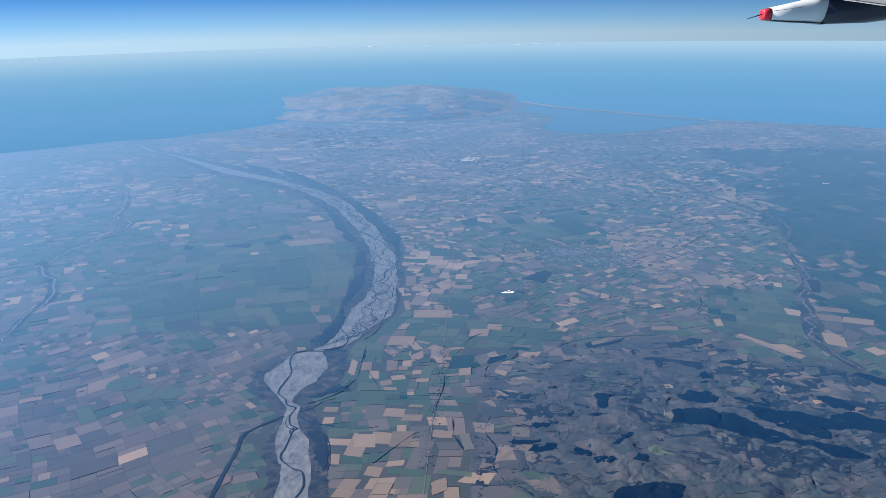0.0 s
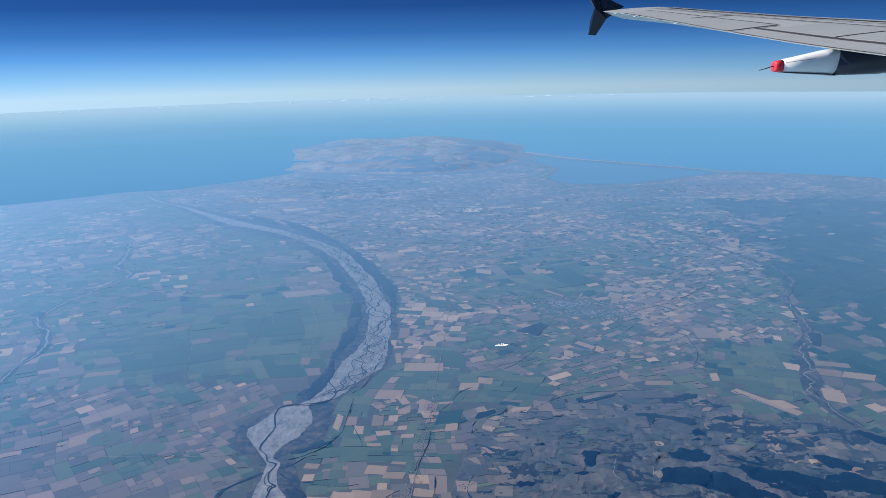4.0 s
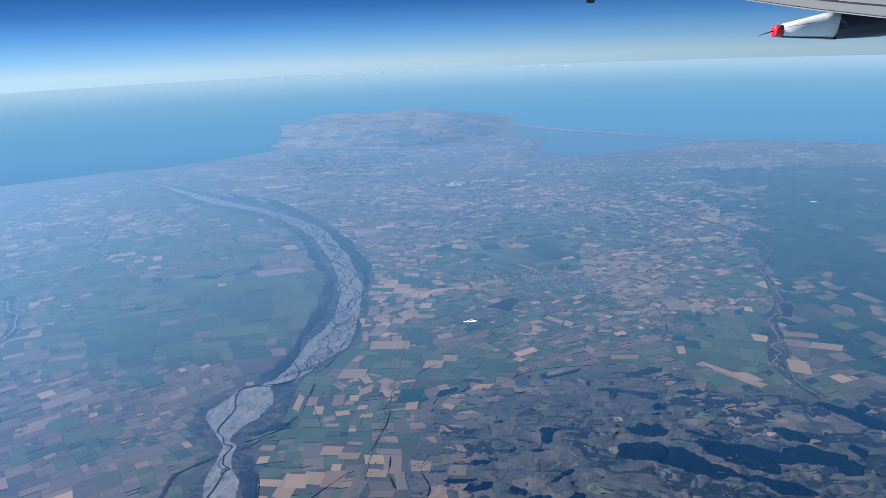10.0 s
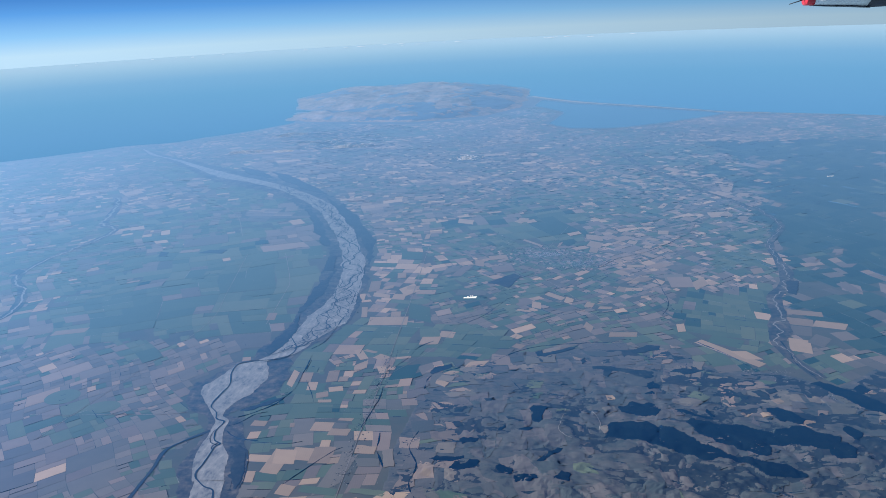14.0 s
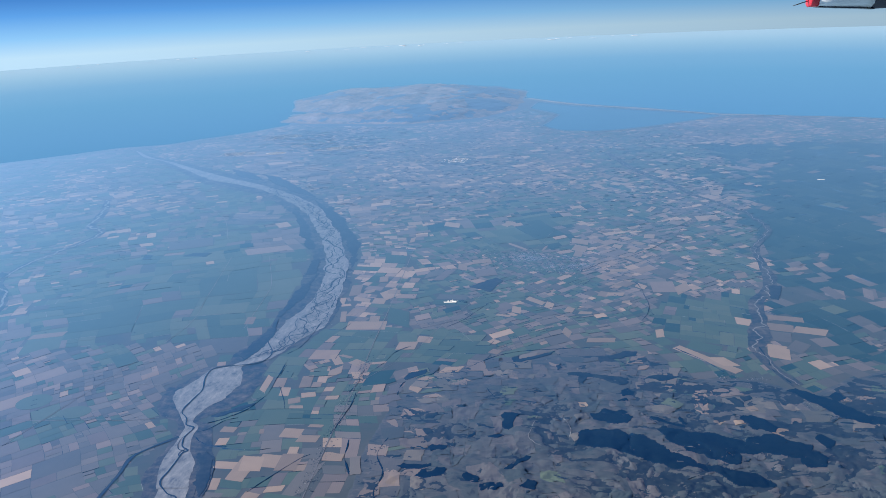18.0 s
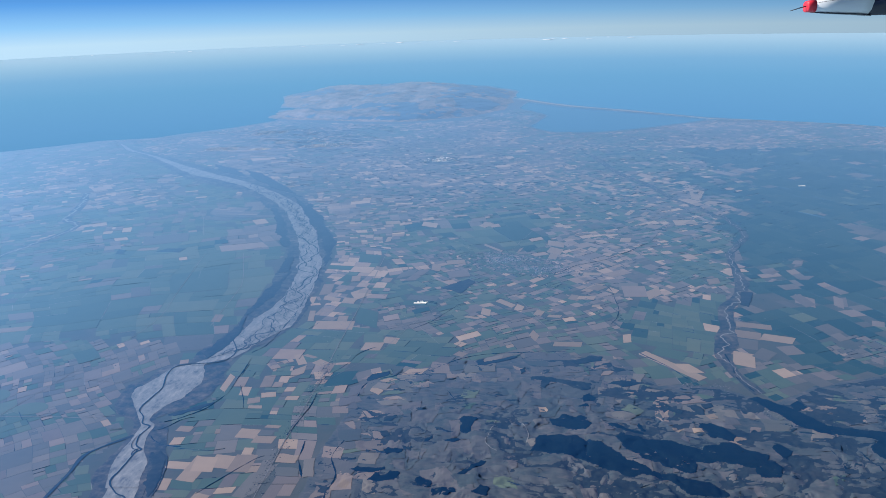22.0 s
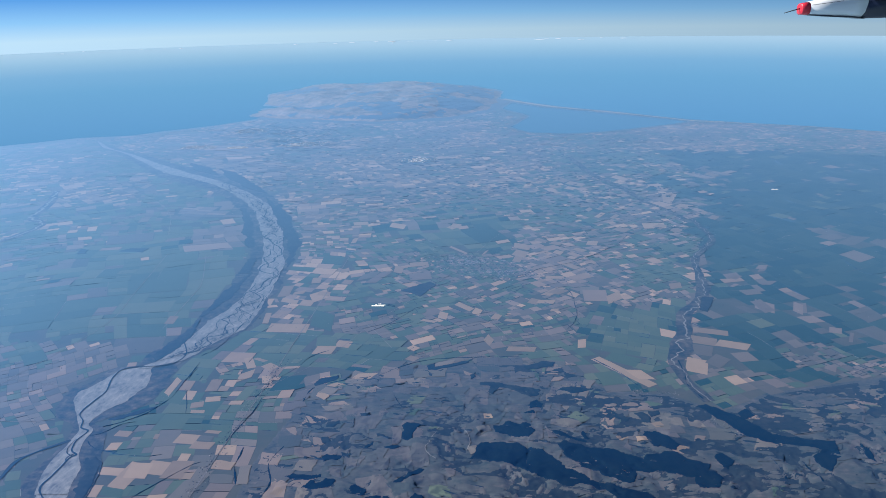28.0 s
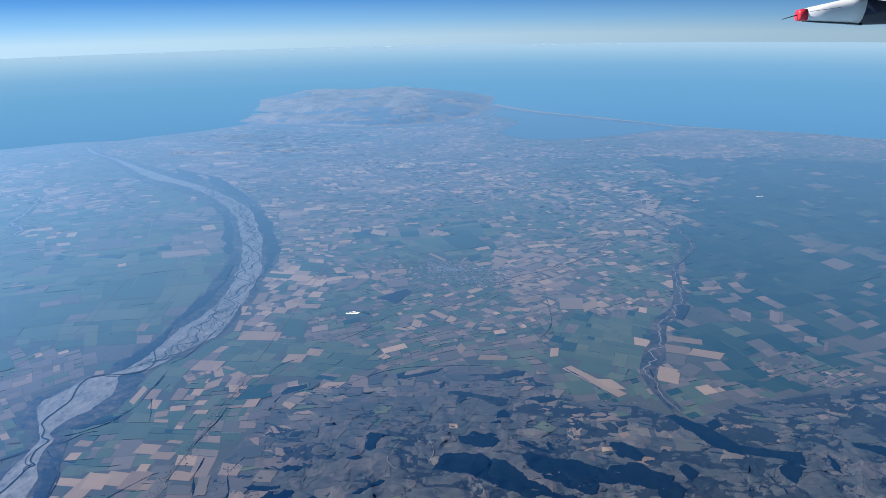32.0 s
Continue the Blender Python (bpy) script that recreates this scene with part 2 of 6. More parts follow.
COAST = [(-120, -10), (-70, 22), (-40.2, 37), (-36.7, 39.1), (-33.3, 42), (-28.8, 42.9), (-24.9, 46.6), (-20.7, 51.5), (-20.6, 55.2), (-22.3, 59.1),
         (-23.9, 67.3), (-25.5, 74.5), (-24, 79.5), (-18.4, 82.5), (-12.2, 84), (-5.7, 83.5), (-0.3, 79.5), (2.5, 76.5), (3.65, 73), (3.0, 66.6),
         (3.6, 65.2), (7.7, 59.4), (12.7, 54.7), (17.1, 50.4), (19.5, 47.8), (21.2, 46.7), (25.3, 44.6), (29.4, 42.6), (31.9, 40.6), (45, 33), (90, 12), (160, -60), (0, -160)]
LAKE = [(4.2, 62.2), (7.4, 57.2), (12.3, 52.9), (16.7, 48.7), (19.2, 46.6), (16.5, 44.6), (12.5, 42.4), (7.8, 40.6), (5.2, 41.7), (3.8, 45), (5.8, 51.2), (3.2, 57)]
HARBOUR = [(-24.5, 62.9), (-21, 61.3), (-17.8, 59.9), (-15.4, 58.2), (-15.6, 57.6), (-18.5, 58.9), (-21, 60.3), (-24.5, 61.2)]
FOOTHILLS = [(-4.3, -30), (-4.2, -9), (-4.1, -6), (-3.7, -3.9), (-3.1, -2.2), (-1.9, -1.5), (0.9, -0.75), (3.6, -0.8), (4.8, -2.4), (6.4, -2.6), (7.6, -3.5), (9.0, -2.5), (11.5, -1.8), (15, -0.9), (20, -0.3), (40, -0.3), (40, -30)]
PENINSULA = [(-22.0, 53.5), (-15, 50.5), (-8.5, 48.5), (-2.5, 50), (1.5, 56), (3.2, 66), (3.4, 73), (2.2, 76.3), (-0.5, 79.2), (-5.8, 83.2), (-12.2, 83.7), (-18.3, 82.2), (-23.8, 79.2), (-25.2, 74.5), (-23.6, 67.3), (-22, 60)]


def inside(poly, x, y):
    """Signed distance to a polygon, positive within it."""
    d, odd = np.full(np.shape(x), 1e9), np.zeros(np.shape(x), bool)
    for (ax, ay), (bx, by) in zip(poly, poly[1:] + poly[:1]):
        ux, uy = bx - ax, by - ay
        t = np.clip(((x - ax) * ux + (y - ay) * uy) / (ux * ux + uy * uy), 0, 1)
        d = np.minimum(d, np.hypot(x - ax - t * ux, y - ay - t * uy))
        if ay != by:
            odd ^= ((ay > y) != (by > y)) & (x < ux * (y - ay) / uy + ax)
    return np.where(odd, d, -d)


def noise2(x, y, scale, seed=0, octaves=4, rough=0.5):
    """Smooth value noise from -1 to 1 over arrays."""
    total, amp, norm = 0, 1.0, 0
    for o in range(octaves):
        u, v = np.asarray(x) * scale * 2 ** o + 17.3 * seed + 5.1 * o, np.asarray(y) * scale * 2 ** o - 9.7 * seed + 3.3 * o
        iu, iv = np.floor(u), np.floor(v)
        fu, fv = u - iu, v - iv
        fu, fv = fu * fu * (3 - 2 * fu), fv * fv * (3 - 2 * fv)

        def cell(a, b):
            s = np.sin(a * 127.1 + b * 311.7 + seed * 74.7) * 43758.5453
            return (s - np.floor(s)) * 2 - 1
        low = cell(iu, iv) * (1 - fu) + cell(iu + 1, iv) * fu
        high = cell(iu, iv + 1) * (1 - fu) + cell(iu + 1, iv + 1) * fu
        total, norm, amp = total + amp * (low * (1 - fv) + high * fv), norm + amp, amp * rough
    return total / norm


def curve(x, y):
    r2 = np.asarray(x, float) ** 2 + np.asarray(y, float) ** 2
    r = np.sqrt(r2)
    far = np.maximum(r - 95, 0)      # the air bends the far sight lines upward
    return -np.minimum(r, 95) ** 2 / (2 * RADIUS) - far * 95 / RADIUS - far ** 2 / (2 * 9500)


def shore(x, y):
    wob = 0.7 * noise2(x, y, 0.3, 3)
    return np.minimum(np.minimum(inside(COAST, x, y), -inside(LAKE, x, y)), -inside(HARBOUR, x, y) ) + wob * 0.6


def smooth(a):
    a = np.clip(a, 0, 1)
    return a * a * (3 - 2 * a)


def gully(x, y):
    """Near 0 along the beds of the branching hill gullies."""
    u, v = x * 0.62 - y * 0.3, y + 0.25 * x
    u, v = u + 0.35 * noise2(x, y, 0.8, 43, 2), v + 0.35 * noise2(x, y, 0.8, 44, 2)
    return noise2(u, v, 1.7, 41, 4, 0.6)


def foothill(x, y):
    """Height of the rolling foothills: low ridges that run with the flight, cut by gullies."""
    m = inside(FOOTHILLS, x, y)
    ridge = 1 - np.abs(noise2(x * 0.75 + y * 0.35, y - 0.3 * x, 0.42, 5, 3, 0.5)) * 1.9
    spur = 1 - np.abs(noise2(x * 0.9 - y * 0.5, y + 0.5 * x, 1.0, 6, 4, 0.5)) * 2.2
    cut = np.minimum(np.abs(gully(x, y)) / 0.3, 1)
    h = 0.05 * smooth(m / 4) + (0.02 + 0.05 * smooth((m - 1) / 4)) * ridge + (0.02 + 0.05 * smooth((m - 1.2) / 3)) * spur + (0.024 + 0.036 * smooth((m - 0.8) / 3)) * (cut - 0.5)
    return np.where(m > 0, np.maximum(h, 0.002), 0) * smooth(m / 1.1) - 0.03 * (m < 0)


def peninsula_height(x, y):
    m = np.minimum(inside(PENINSULA, x, y), -inside(HARBOUR, x, y)) + 0.8 * noise2(x, y, 0.35, 14, 3)
    ridge = 1 - np.abs(noise2(x, y, 0.085, 11, 5, 0.55)) * 1.8
    fold = 1 - 2.2 * np.abs(noise2(x, y, 0.55, 19, 4, 0.55))
    return smooth(m / 7) * (0.34 + 0.5 * ridge) + smooth(m / 3) * 0.11 * fold + smooth(m / 2) * (0.10 * (1 + noise2(x, y, 0.5, 4, 3)) + 0.16 * (1 - 2 * np.abs(noise2(x, y, 0.3, 8, 4, 0.6)))) - 0.04 * (m < 0.05)


def bush_at(x, y):
    """Where bush covers the far hills: most in the folds of the nearer and right-hand slopes."""
    patch = noise2(x * 0.6, y, 0.3, 24, 4) + 0.5 * noise2(x, y, 0.9, 25, 3)
    lean = 0.35 * np.exp(-((x + 8) / 7) ** 2 - ((y - 55) / 5) ** 2) + 0.3 * np.exp(-((x + 1) / 5) ** 2 - ((y - 68) / 7) ** 2)
    return np.minimum(patch + lean - 0.26, inside(PENINSULA, x, y) - 0.8)


def gz(x, y):
    """The ground's height."""
    return curve(x, y) + np.clip(0.04 * shore(x, y), -0.05, 0.012)


def top(x, y):
    """The height of whatever land surface lies highest."""
    g = gz(x, y)
    return g + np.maximum(foothill(x, y), 0)


# ---- builders ----
def mesh_object(name, verts, faces, material, parent=None, smooth_faces=False):
    me = bpy.data.meshes.new(name)
    me.from_pydata(np.asarray(verts, float).tolist(), [], faces.tolist() if isinstance(faces, np.ndarray) else faces)
    me.materials.append(material)
    if smooth_faces:
        me.polygons.foreach_set("use_smooth", np.ones(len(me.polygons), bool))
    me.update()
    ob = new(name, me)
    ob.parent = parent
    return ob


def sheet(name, xs, ys, height, material, keep=None):
    """A sheet over a grid; keep drops the cells that it marks false."""
    X, Y = np.meshgrid(xs, ys)
    Z = height(X, Y)
    nx = len(xs)
    verts = np.stack([X.ravel(), Y.ravel(), Z.ravel()], 1)
    j, i = np.meshgrid(np.arange(len(ys) - 1), np.arange(nx - 1), indexing="ij")
    a = (j * nx + i).ravel()
    faces = np.stack([a, a + 1, a + nx + 1, a + nx], 1)
    if keep is not None:
        k = keep(X, Y).ravel()
        faces = faces[k[faces].any(1)]
        used = np.unique(faces)
        back = np.full(len(verts), -1)
        back[used] = np.arange(len(used))
        verts, faces = verts[used], back[faces]
    return mesh_object(name, verts, faces, material, None, True)


def steps(*spans):
    """Grid lines: (start, end, step) spans one after the other."""
    out = []
    for a, b, s in spans:
        out += list(np.arange(a, b - 1e-6, s))
    return np.array(out + [spans[-1][1]])


def spline(points, step=0.25):
    """A smooth line through rows of numbers."""
    p = np.array(points, float)
    d = np.r_[0, np.cumsum(np.hypot(*(p[1:, :2] - p[:-1, :2]).T))]
    s = np.linspace(0, d[-1], max(2, int(d[-1] / step)))
    q = np.concatenate([2 * p[:1] - p[1:2], p, 2 * p[-1:] - p[-2:-1]])
    out = []
    for v in s:
        i = min(np.searchsorted(d, v, side="right") - 1, len(p) - 2)
        t = (v - d[i]) / (d[i + 1] - d[i])
        a, b, c, e = q[i], q[i + 1], q[i + 2], q[i + 3]
        out.append(0.5 * (2 * b + (c - a) * t + (2 * a - 5 * b + 4 * c - e) * t * t + (3 * b - a - 3 * c + e) * t ** 3))
    return np.array(out)


def normals(line):
    g = np.gradient(line[:, :2], axis=0)
    g /= np.linalg.norm(g, axis=1)[:, None] + 1e-9
    return np.stack([-g[:, 1], g[:, 0]], 1)


def ribbon(name, line, left, right, lift, material, parent=None, across=2, height=None):
    """A strip along a line, reaching left and right of it, laid on the land with sunk edges."""
    nrm = normals(line)
    t = np.linspace(0, 1, across + 1)
    off = left[:, None] * (1 - t) - right[:, None] * t
    X, Y = line[:, 0, None] + nrm[:, 0, None] * off, line[:, 1, None] + nrm[:, 1, None] * off
    Z = (height or top)(X, Y) + lift
    n = across + 1
    verts = np.stack([X.ravel(), Y.ravel(), Z.ravel()], 1)
    j, i = np.meshgrid(np.arange(len(line) - 1), np.arange(across), indexing="ij")
    a = (j * n + i).ravel()
    return mesh_object(name, verts, np.stack([a + 1, a, a + n, a + n + 1], 1), material, parent)


# ---- ground, sea, hills ----
gx = steps((-450, -120, 15), (-120, -46, 4), (-46, 46, 0.6), (46, 120, 4), (120, 450, 15))
gy = steps((-300, -60, 15), (-60, -14, 3), (-14, 90, 0.6), (90, 150, 4), (150, 520, 8))
ground = tagged(sheet("ground", gx, gy, gz, M_GROUND), "dry green and brown farmed plain under the fields", "ground", kind="structure")
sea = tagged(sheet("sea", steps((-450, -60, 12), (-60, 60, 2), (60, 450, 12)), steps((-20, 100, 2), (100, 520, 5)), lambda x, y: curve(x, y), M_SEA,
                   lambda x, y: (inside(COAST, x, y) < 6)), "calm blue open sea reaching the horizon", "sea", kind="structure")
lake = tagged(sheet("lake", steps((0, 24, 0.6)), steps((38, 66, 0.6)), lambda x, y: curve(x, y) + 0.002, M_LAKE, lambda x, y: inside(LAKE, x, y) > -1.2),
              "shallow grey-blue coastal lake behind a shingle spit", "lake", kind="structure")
hills = tagged(sheet("foothills", steps((-5, 20, 0.05), (20, 40, 0.5)), steps((-30, -10, 0.5), (-10, 0, 0.05)), lambda x, y: gz(x, y) + foothill(x, y), M_HILL,
                     lambda x, y: inside(FOOTHILLS, x, y) > -0.3), "brown rolling grass foothills with gullies", "hills", kind="structure")
peninsula = tagged(sheet("peninsula", steps((-28, 6, 0.25)), steps((46, 86, 0.25)), lambda x, y: curve(x, y) + peninsula_height(x, y), M_PENINSULA,
                         lambda x, y: inside(PENINSULA, x, y) > -0.6), "dry tan volcanic hills of the far peninsula", "hills", kind="structure")

bush = tagged(sheet("peninsula_bush", steps((-27, 4, 0.2)), steps((47, 84, 0.2)), lambda x, y: curve(x, y) + peninsula_height(x, y) + np.where(bush_at(x, y) > 0, 0.025, -0.03), M_BUSH,
                    lambda x, y: bush_at(x, y) > 0), "blue-dark bush on the folds of the far hills", "bush", kind="stuff")

# ---- the braided river ----
# left and right edge of the gravel, then of the scrub beside it
BED_FAR = [(-30.5, 40, -30.3, 39.9), (-28.36, 36.75, -27.57, 36.4), (-26.14, 34.8, -24.67, 33.71), (-22.99, 31.16, -21.09, 29.95), (-19.59, 27.01, -18.07, 27.04), (-17.03, 25.07, -15.71, 24.95), (-14.22, 22.35, -13.16, 22.27),
           (-11.47, 18.37, -10.63, 18.81), (-10.14, 15.51, -9.31, 16.01), (-9.04, 12.45, -8.34, 13.36), (-8.25, 9.83, -7.47, 10.2), (-7.88, 7.91, -6.9, 7.88), (-7.64, 6.2, -6.73, 6.17), (-7.61, 4.96, -6.63, 4.63),
           (-7.68, 3.69, -6.58, 3.24), (-8.02, 2.64, -6.58, 2.11), (-8.19, 1.51, -6.86, 1.26), (-8.39, 0.92, -7.28, 0.55), (-8.45, 0.08, -7.58, -0.22), (-8.62, -0.66, -7.89, -0.7)]
BED_NEAR = [(-8.99, -1.13, -8.49, -1.05), (-9.56, -1.43, -8.6, -1.3), (-9.72, -1.91, -8.42, -1.88), (-9.99, -2.54, -8.3, -2.65), (-9.96, -3.28, -8.6, -3.3), (-9.55, -3.9, -8.86, -3.87), (-9.23, -4.41, -8.93, -4.41),
            (-9.04, -4.75, -8.68, -4.7), (-9.04, -5.11, -8.67, -5.17), (-9.0, -5.7, -8.48, -5.82), (-8.99, -6.2, -8.25, -6.26), (-8.87, -6.86, -8.05, -6.85), (-8.71, -7.41, -7.93, -7.4), (-8.6, -7.77, -7.88, -7.76), (-8.4, -11, -7.6, -11), (-9, -16, -8.2, -16)]
SCRUB_FAR = [(-30.6, 40.1, -30.1, 39.8), (-28.68, 37.04, -27.13, 36.34), (-26.36, 34.59, -24.09, 33.87), (-23.17, 30.57, -20.04, 29.84), (-19.91, 26.34, -16.36, 27.06), (-16.96, 23.78, -14.69, 25.19), (-14.26, 21.34, -12.22, 22.63), (-11.75, 17.66, -10.04, 19.03),
             (-10.06, 13.45, -7.9, 13.83), (-9.28, 11.12, -6.96, 11.02), (-8.69, 9.06, -6.78, 8.99), (-8.59, 7.23, -6.61, 7.38), (-8.31, 5.28, -6.51, 5.85), (-8.48, 3.55, -6.45, 3.78), (-8.53, 2.0, -6.43, 2.31), (-8.77, 0.61, -6.74, 1.17), (-9.13, -0.24, -7.13, 0.28)]
SCRUB_NEAR = [(-9.07, -1.05, -7.76, -0.7), (-9.75, -1.24, -7.84, -0.86), (-10.11, -2.05, -7.77, -1.62), (-10.38, -2.68, -7.68, -2.69), (-10.27, -3.5, -8.02, -3.6), (-9.94, -4.12, -8.65, -4.2), (-9.42, -4.41, -8.8, -4.41), (-9.23, -4.84, -8.38, -4.7),
              (-9.18, -5.77, -7.88, -5.89), (-9.24, -6.27, -7.65, -6.26), (-9.12, -7.09, -7.56, -6.85), (-8.88, -7.77, -7.43, -7.75), (-8.7, -11, -7.1, -11), (-9.3, -16, -7.9, -16)]
MAIN = [(-8.29, 0.6), (-7.9, -0.26), (-8.02, -0.86), (-8.47, -1.09), (-9.07, -1.16), (-9.45, -1.31), (-9.49, -1.8), (-9.4, -2.34), (-9.32, -2.75), (-9.39, -3.18), (-9.44, -3.72), (-9.41, -3.96), (-9.2, -4.26), (-9.05, -4.61),
        (-8.77, -4.78), (-8.86, -5.25), (-8.76, -5.64), (-8.53, -5.85), (-8.64, -6.02), (-8.64, -6.51), (-8.69, -6.86), (-8.72, -7.08), (-8.62, -7.35), (-8.34, -7.62), (-8.05, -7.82), (-7.95, -8.4), (-8.1, -9)]


def middle(edges):
    """Centre line and half width of a strip between two edges."""
    e = np.asarray(edges, float)
    return np.stack([(e[:, 0] + e[:, 2]) / 2, (e[:, 1] + e[:, 3]) / 2, np.hypot(e[:, 2] - e[:, 0], e[:, 3] - e[:, 1]) / 2], 1)


bed = middle(spline(BED_FAR + BED_NEAR, 0.05))
RY, RX = bed[::-1, 1], bed[::-1, 0]
BANKS_AT = spline(SCRUB_FAR + SCRUB_NEAR, 0.05)[::-1]


def between(name, edges, lift, material, parent, ragged, seed, across=6):
    """A strip between two ragged edges, laid on the land."""
    k = np.arange(len(edges)) * 0.05
    r0, r1 = ragged * noise2(k, k * 0 + seed, 1.5, seed, 4, 0.6), ragged * noise2(k, k * 0 + seed, 1.5, seed + 1, 4, 0.6)
    t = np.linspace(0, 1, across + 1)[None, :] * (1 + r1 + r0)[:, None] - r0[:, None]
    X, Y = edges[:, 0, None] + (edges[:, 2] - edges[:, 0])[:, None] * t, edges[:, 1, None] + (edges[:, 3] - edges[:, 1])[:, None] * t
    n = across + 1
    j, i = np.meshgrid(np.arange(len(edges) - 1), np.arange(across), indexing="ij")
    a = (j * n + i).ravel()
    return mesh_object(name, np.stack([X.ravel(), Y.ravel(), (top(X, Y) + lift).ravel()], 1), np.stack([a, a + 1, a + n + 1, a + n][::-1], 1), material, parent)


def river_gap(x, y):
    """Distance outside the scrub beside the gravel bed."""
    return np.maximum(np.interp(y, BANKS_AT[:, 1], BANKS_AT[:, 0]) - x, x - np.interp(y, BANKS_AT[:, 3], BANKS_AT[:, 2])) * 0.85


river = tagged(new("river"), "wide grey braided gravel river with dark channels", "river", kind="structure")
scrub = between("scrub_margin", spline(SCRUB_FAR + SCRUB_NEAR, 0.05), 0.005, M_SCRUB, river, 0.10, 1)
gravel = between("gravel_bed", spline(BED_FAR + BED_NEAR, 0.05), 0.009, M_GRAVEL, river, 0.13, 3)
rng = random.Random(4)
fine = bed
fn, fs = normals(fine), np.arange(len(fine)) * 0.05
begin = int(np.argmax(fine[:, 1] < 24))
last = int(np.argmax(fine[:, 1] < -0.3))
for c in range(30):
    a = begin if c < 2 else rng.randrange(begin, last - 20)
    b = last if c < 2 else min(last + 20, a + rng.randrange(30, 130))
    k = fs[a:b]
    side = noise2(k, k * 0 + 7.7 * c, 1.0, 20 + c, 2, 0.5) * 1.4 + 0.3 * noise2(k, k * 0, 2.6, 40 + c, 2) + 0.1 * noise2(k, k * 0, 6.5, 80 + c, 2)
    line = fine[a:b].copy()
    line[:, :2] += fn[a:b] * (np.clip(side, -0.92, 0.92) * fine[a:b, 2])[:, None]
    w = (0.019 if c < 2 else 0.011 if c < 16 else 0.008) * np.clip(1 + 0.8 * noise2(k, k * 0, 1.5, 60 + c, 2), 0.3, 2)
    ribbon("channel", line, w, w, 0.012 + 0.0001 * c, M_CHANNEL, river)
line = spline(MAIN, 0.03)
line = line + normals(line) * (0.035 * noise2(np.arange(len(line)) * 0.03, np.zeros(len(line)), 2.4, 90, 3))[:, None]
k = np.arange(len(line)) * 0.03
w = 0.021 * np.clip(1 + 0.6 * noise2(k, k * 0, 2.2, 91, 2), 0.4, 2)
ribbon("channel", line, w, w, 0.0172, M_CHANNEL, river)
# the dark side arm beyond the green island
loop = spline([(-9.95, -9.4), (-9.9, -7.79), (-9.85, -6.87), (-9.87, -6.16), (-9.57, -5.72), (-9.21, -5.38), (-9.02, -5.2)], 0.04)
k = np.arange(len(loop)) * 0.04
wl_ = 0.045 * np.clip(1 + 0.7 * noise2(k, k * 0, 1.6, 97, 3), 0.4, 2)
ribbon("side_arm", loop, wl_, wl_, 0.0095, M_WILLOW, river)
k = np.arange(len(line)) * 0.03
# side arms of the lower bed
for c in range(2):
    a = (60, 240)[c]
    arm, k = line[a:a + 34 + 4 * c], np.arange(34 + 4 * c) * 0.03
    k = k[:len(arm)]
    swing = np.sin(np.linspace(0, math.pi, len(arm))) * (0.13, -0.13)[c]
    off = swing + 0.05 * noise2(k, k * 0 + c, 2.2, 95 + c, 3)
    wa = 0.011 * np.clip(1 + 0.8 * noise2(k, k * 0, 3, 99 + c, 2), 0.3, 2)
    ribbon("channel", arm + normals(arm) * off[:, None], wa, wa, 0.0166 + 0.00004 * c, M_CHANNEL, river)

for pts, label, wide in (
        ([(-24.2, 22, 0.14), (-23.4, 20.2, 0.15), (-22.6, 17.7, 0.16), (-22.2, 15.9, 0.16), (-21.2, 15.1, 0.16), (-20.9, 14.2, 0.14), (-21.1, 13.0, 0.14), (-21.93, 9.9, 0.13), (-21.94, 7.57, 0.12), (-20.61, 5.78, 0.12), (-19.81, 3.9, 0.11), (-19.83, 2.26, 0.1), (-19.5, 0, 0.08)], "narrow grey stream bed winding over the plain", 0.8),
        ([(11.4, 15, 0.1), (11.5, 13.6, 0.1), (11.4, 11.4, 0.1), (10.1, 9.1, 0.1), (9.7, 7, 0.12), (9.45, 5.5, 0.16), (8.95, 4.1, 0.16), (8.3, 3.1, 0.18), (7.9, 1.7, 0.2), (7.6, 0.85, 0.2), (7.35, 0.05, 0.2), (7.05, -0.55, 0.16), (7.05, -1.4, 0.12), (7.15, -2.1, 0.1), (7.4, -3.0, 0.1)], "scrubby stream bed with a thin pale channel", 0.28),
        ([(7.2, 31, 0.12), (7.5, 28.2, 0.14), (8.1, 24.6, 0.14), (9.1, 21.9, 0.14), (9.8, 18.7, 0.12), (10.5, 17, 0.1), (11.1, 14.9, 0.1)], "far narrow grey stream bed", 0.15)):
    line = spline(pts, 0.12)
    k = np.arange(len(line)) * 0.12
    st = tagged(new("stream"), label, "stream", kind="structure")
    ribbon("scrub_margin", line, line[:, 2] * (1.5 + 1.0 * noise2(k, k * 0, 0.9, 71)), line[:, 2] * (1.5 + 1.0 * noise2(k, k * 0, 0.9, 72)), 0.006, M_SCRUB, st, 2)
    line = spline(pts, 0.04)
    k = np.arange(len(line)) * 0.04
    for c in range(1):
        mid = line.copy()
        mid[:, :2] += normals(line) * ((1.3 * noise2(k, k * 0 + 3 * c, 2.2, 73 + c, 3) + 0.5 * noise2(k, k * 0, 5, 83 + c, 2)) * line[:, 2])[:, None]
        w = line[:, 2] * wide * 0.38 * (1 + 0.4 * noise2(k, k * 0, 1.5, 75 + c))
        ribbon("gravel_bed", mid, w, w, 0.010, M_GRAVEL, st)

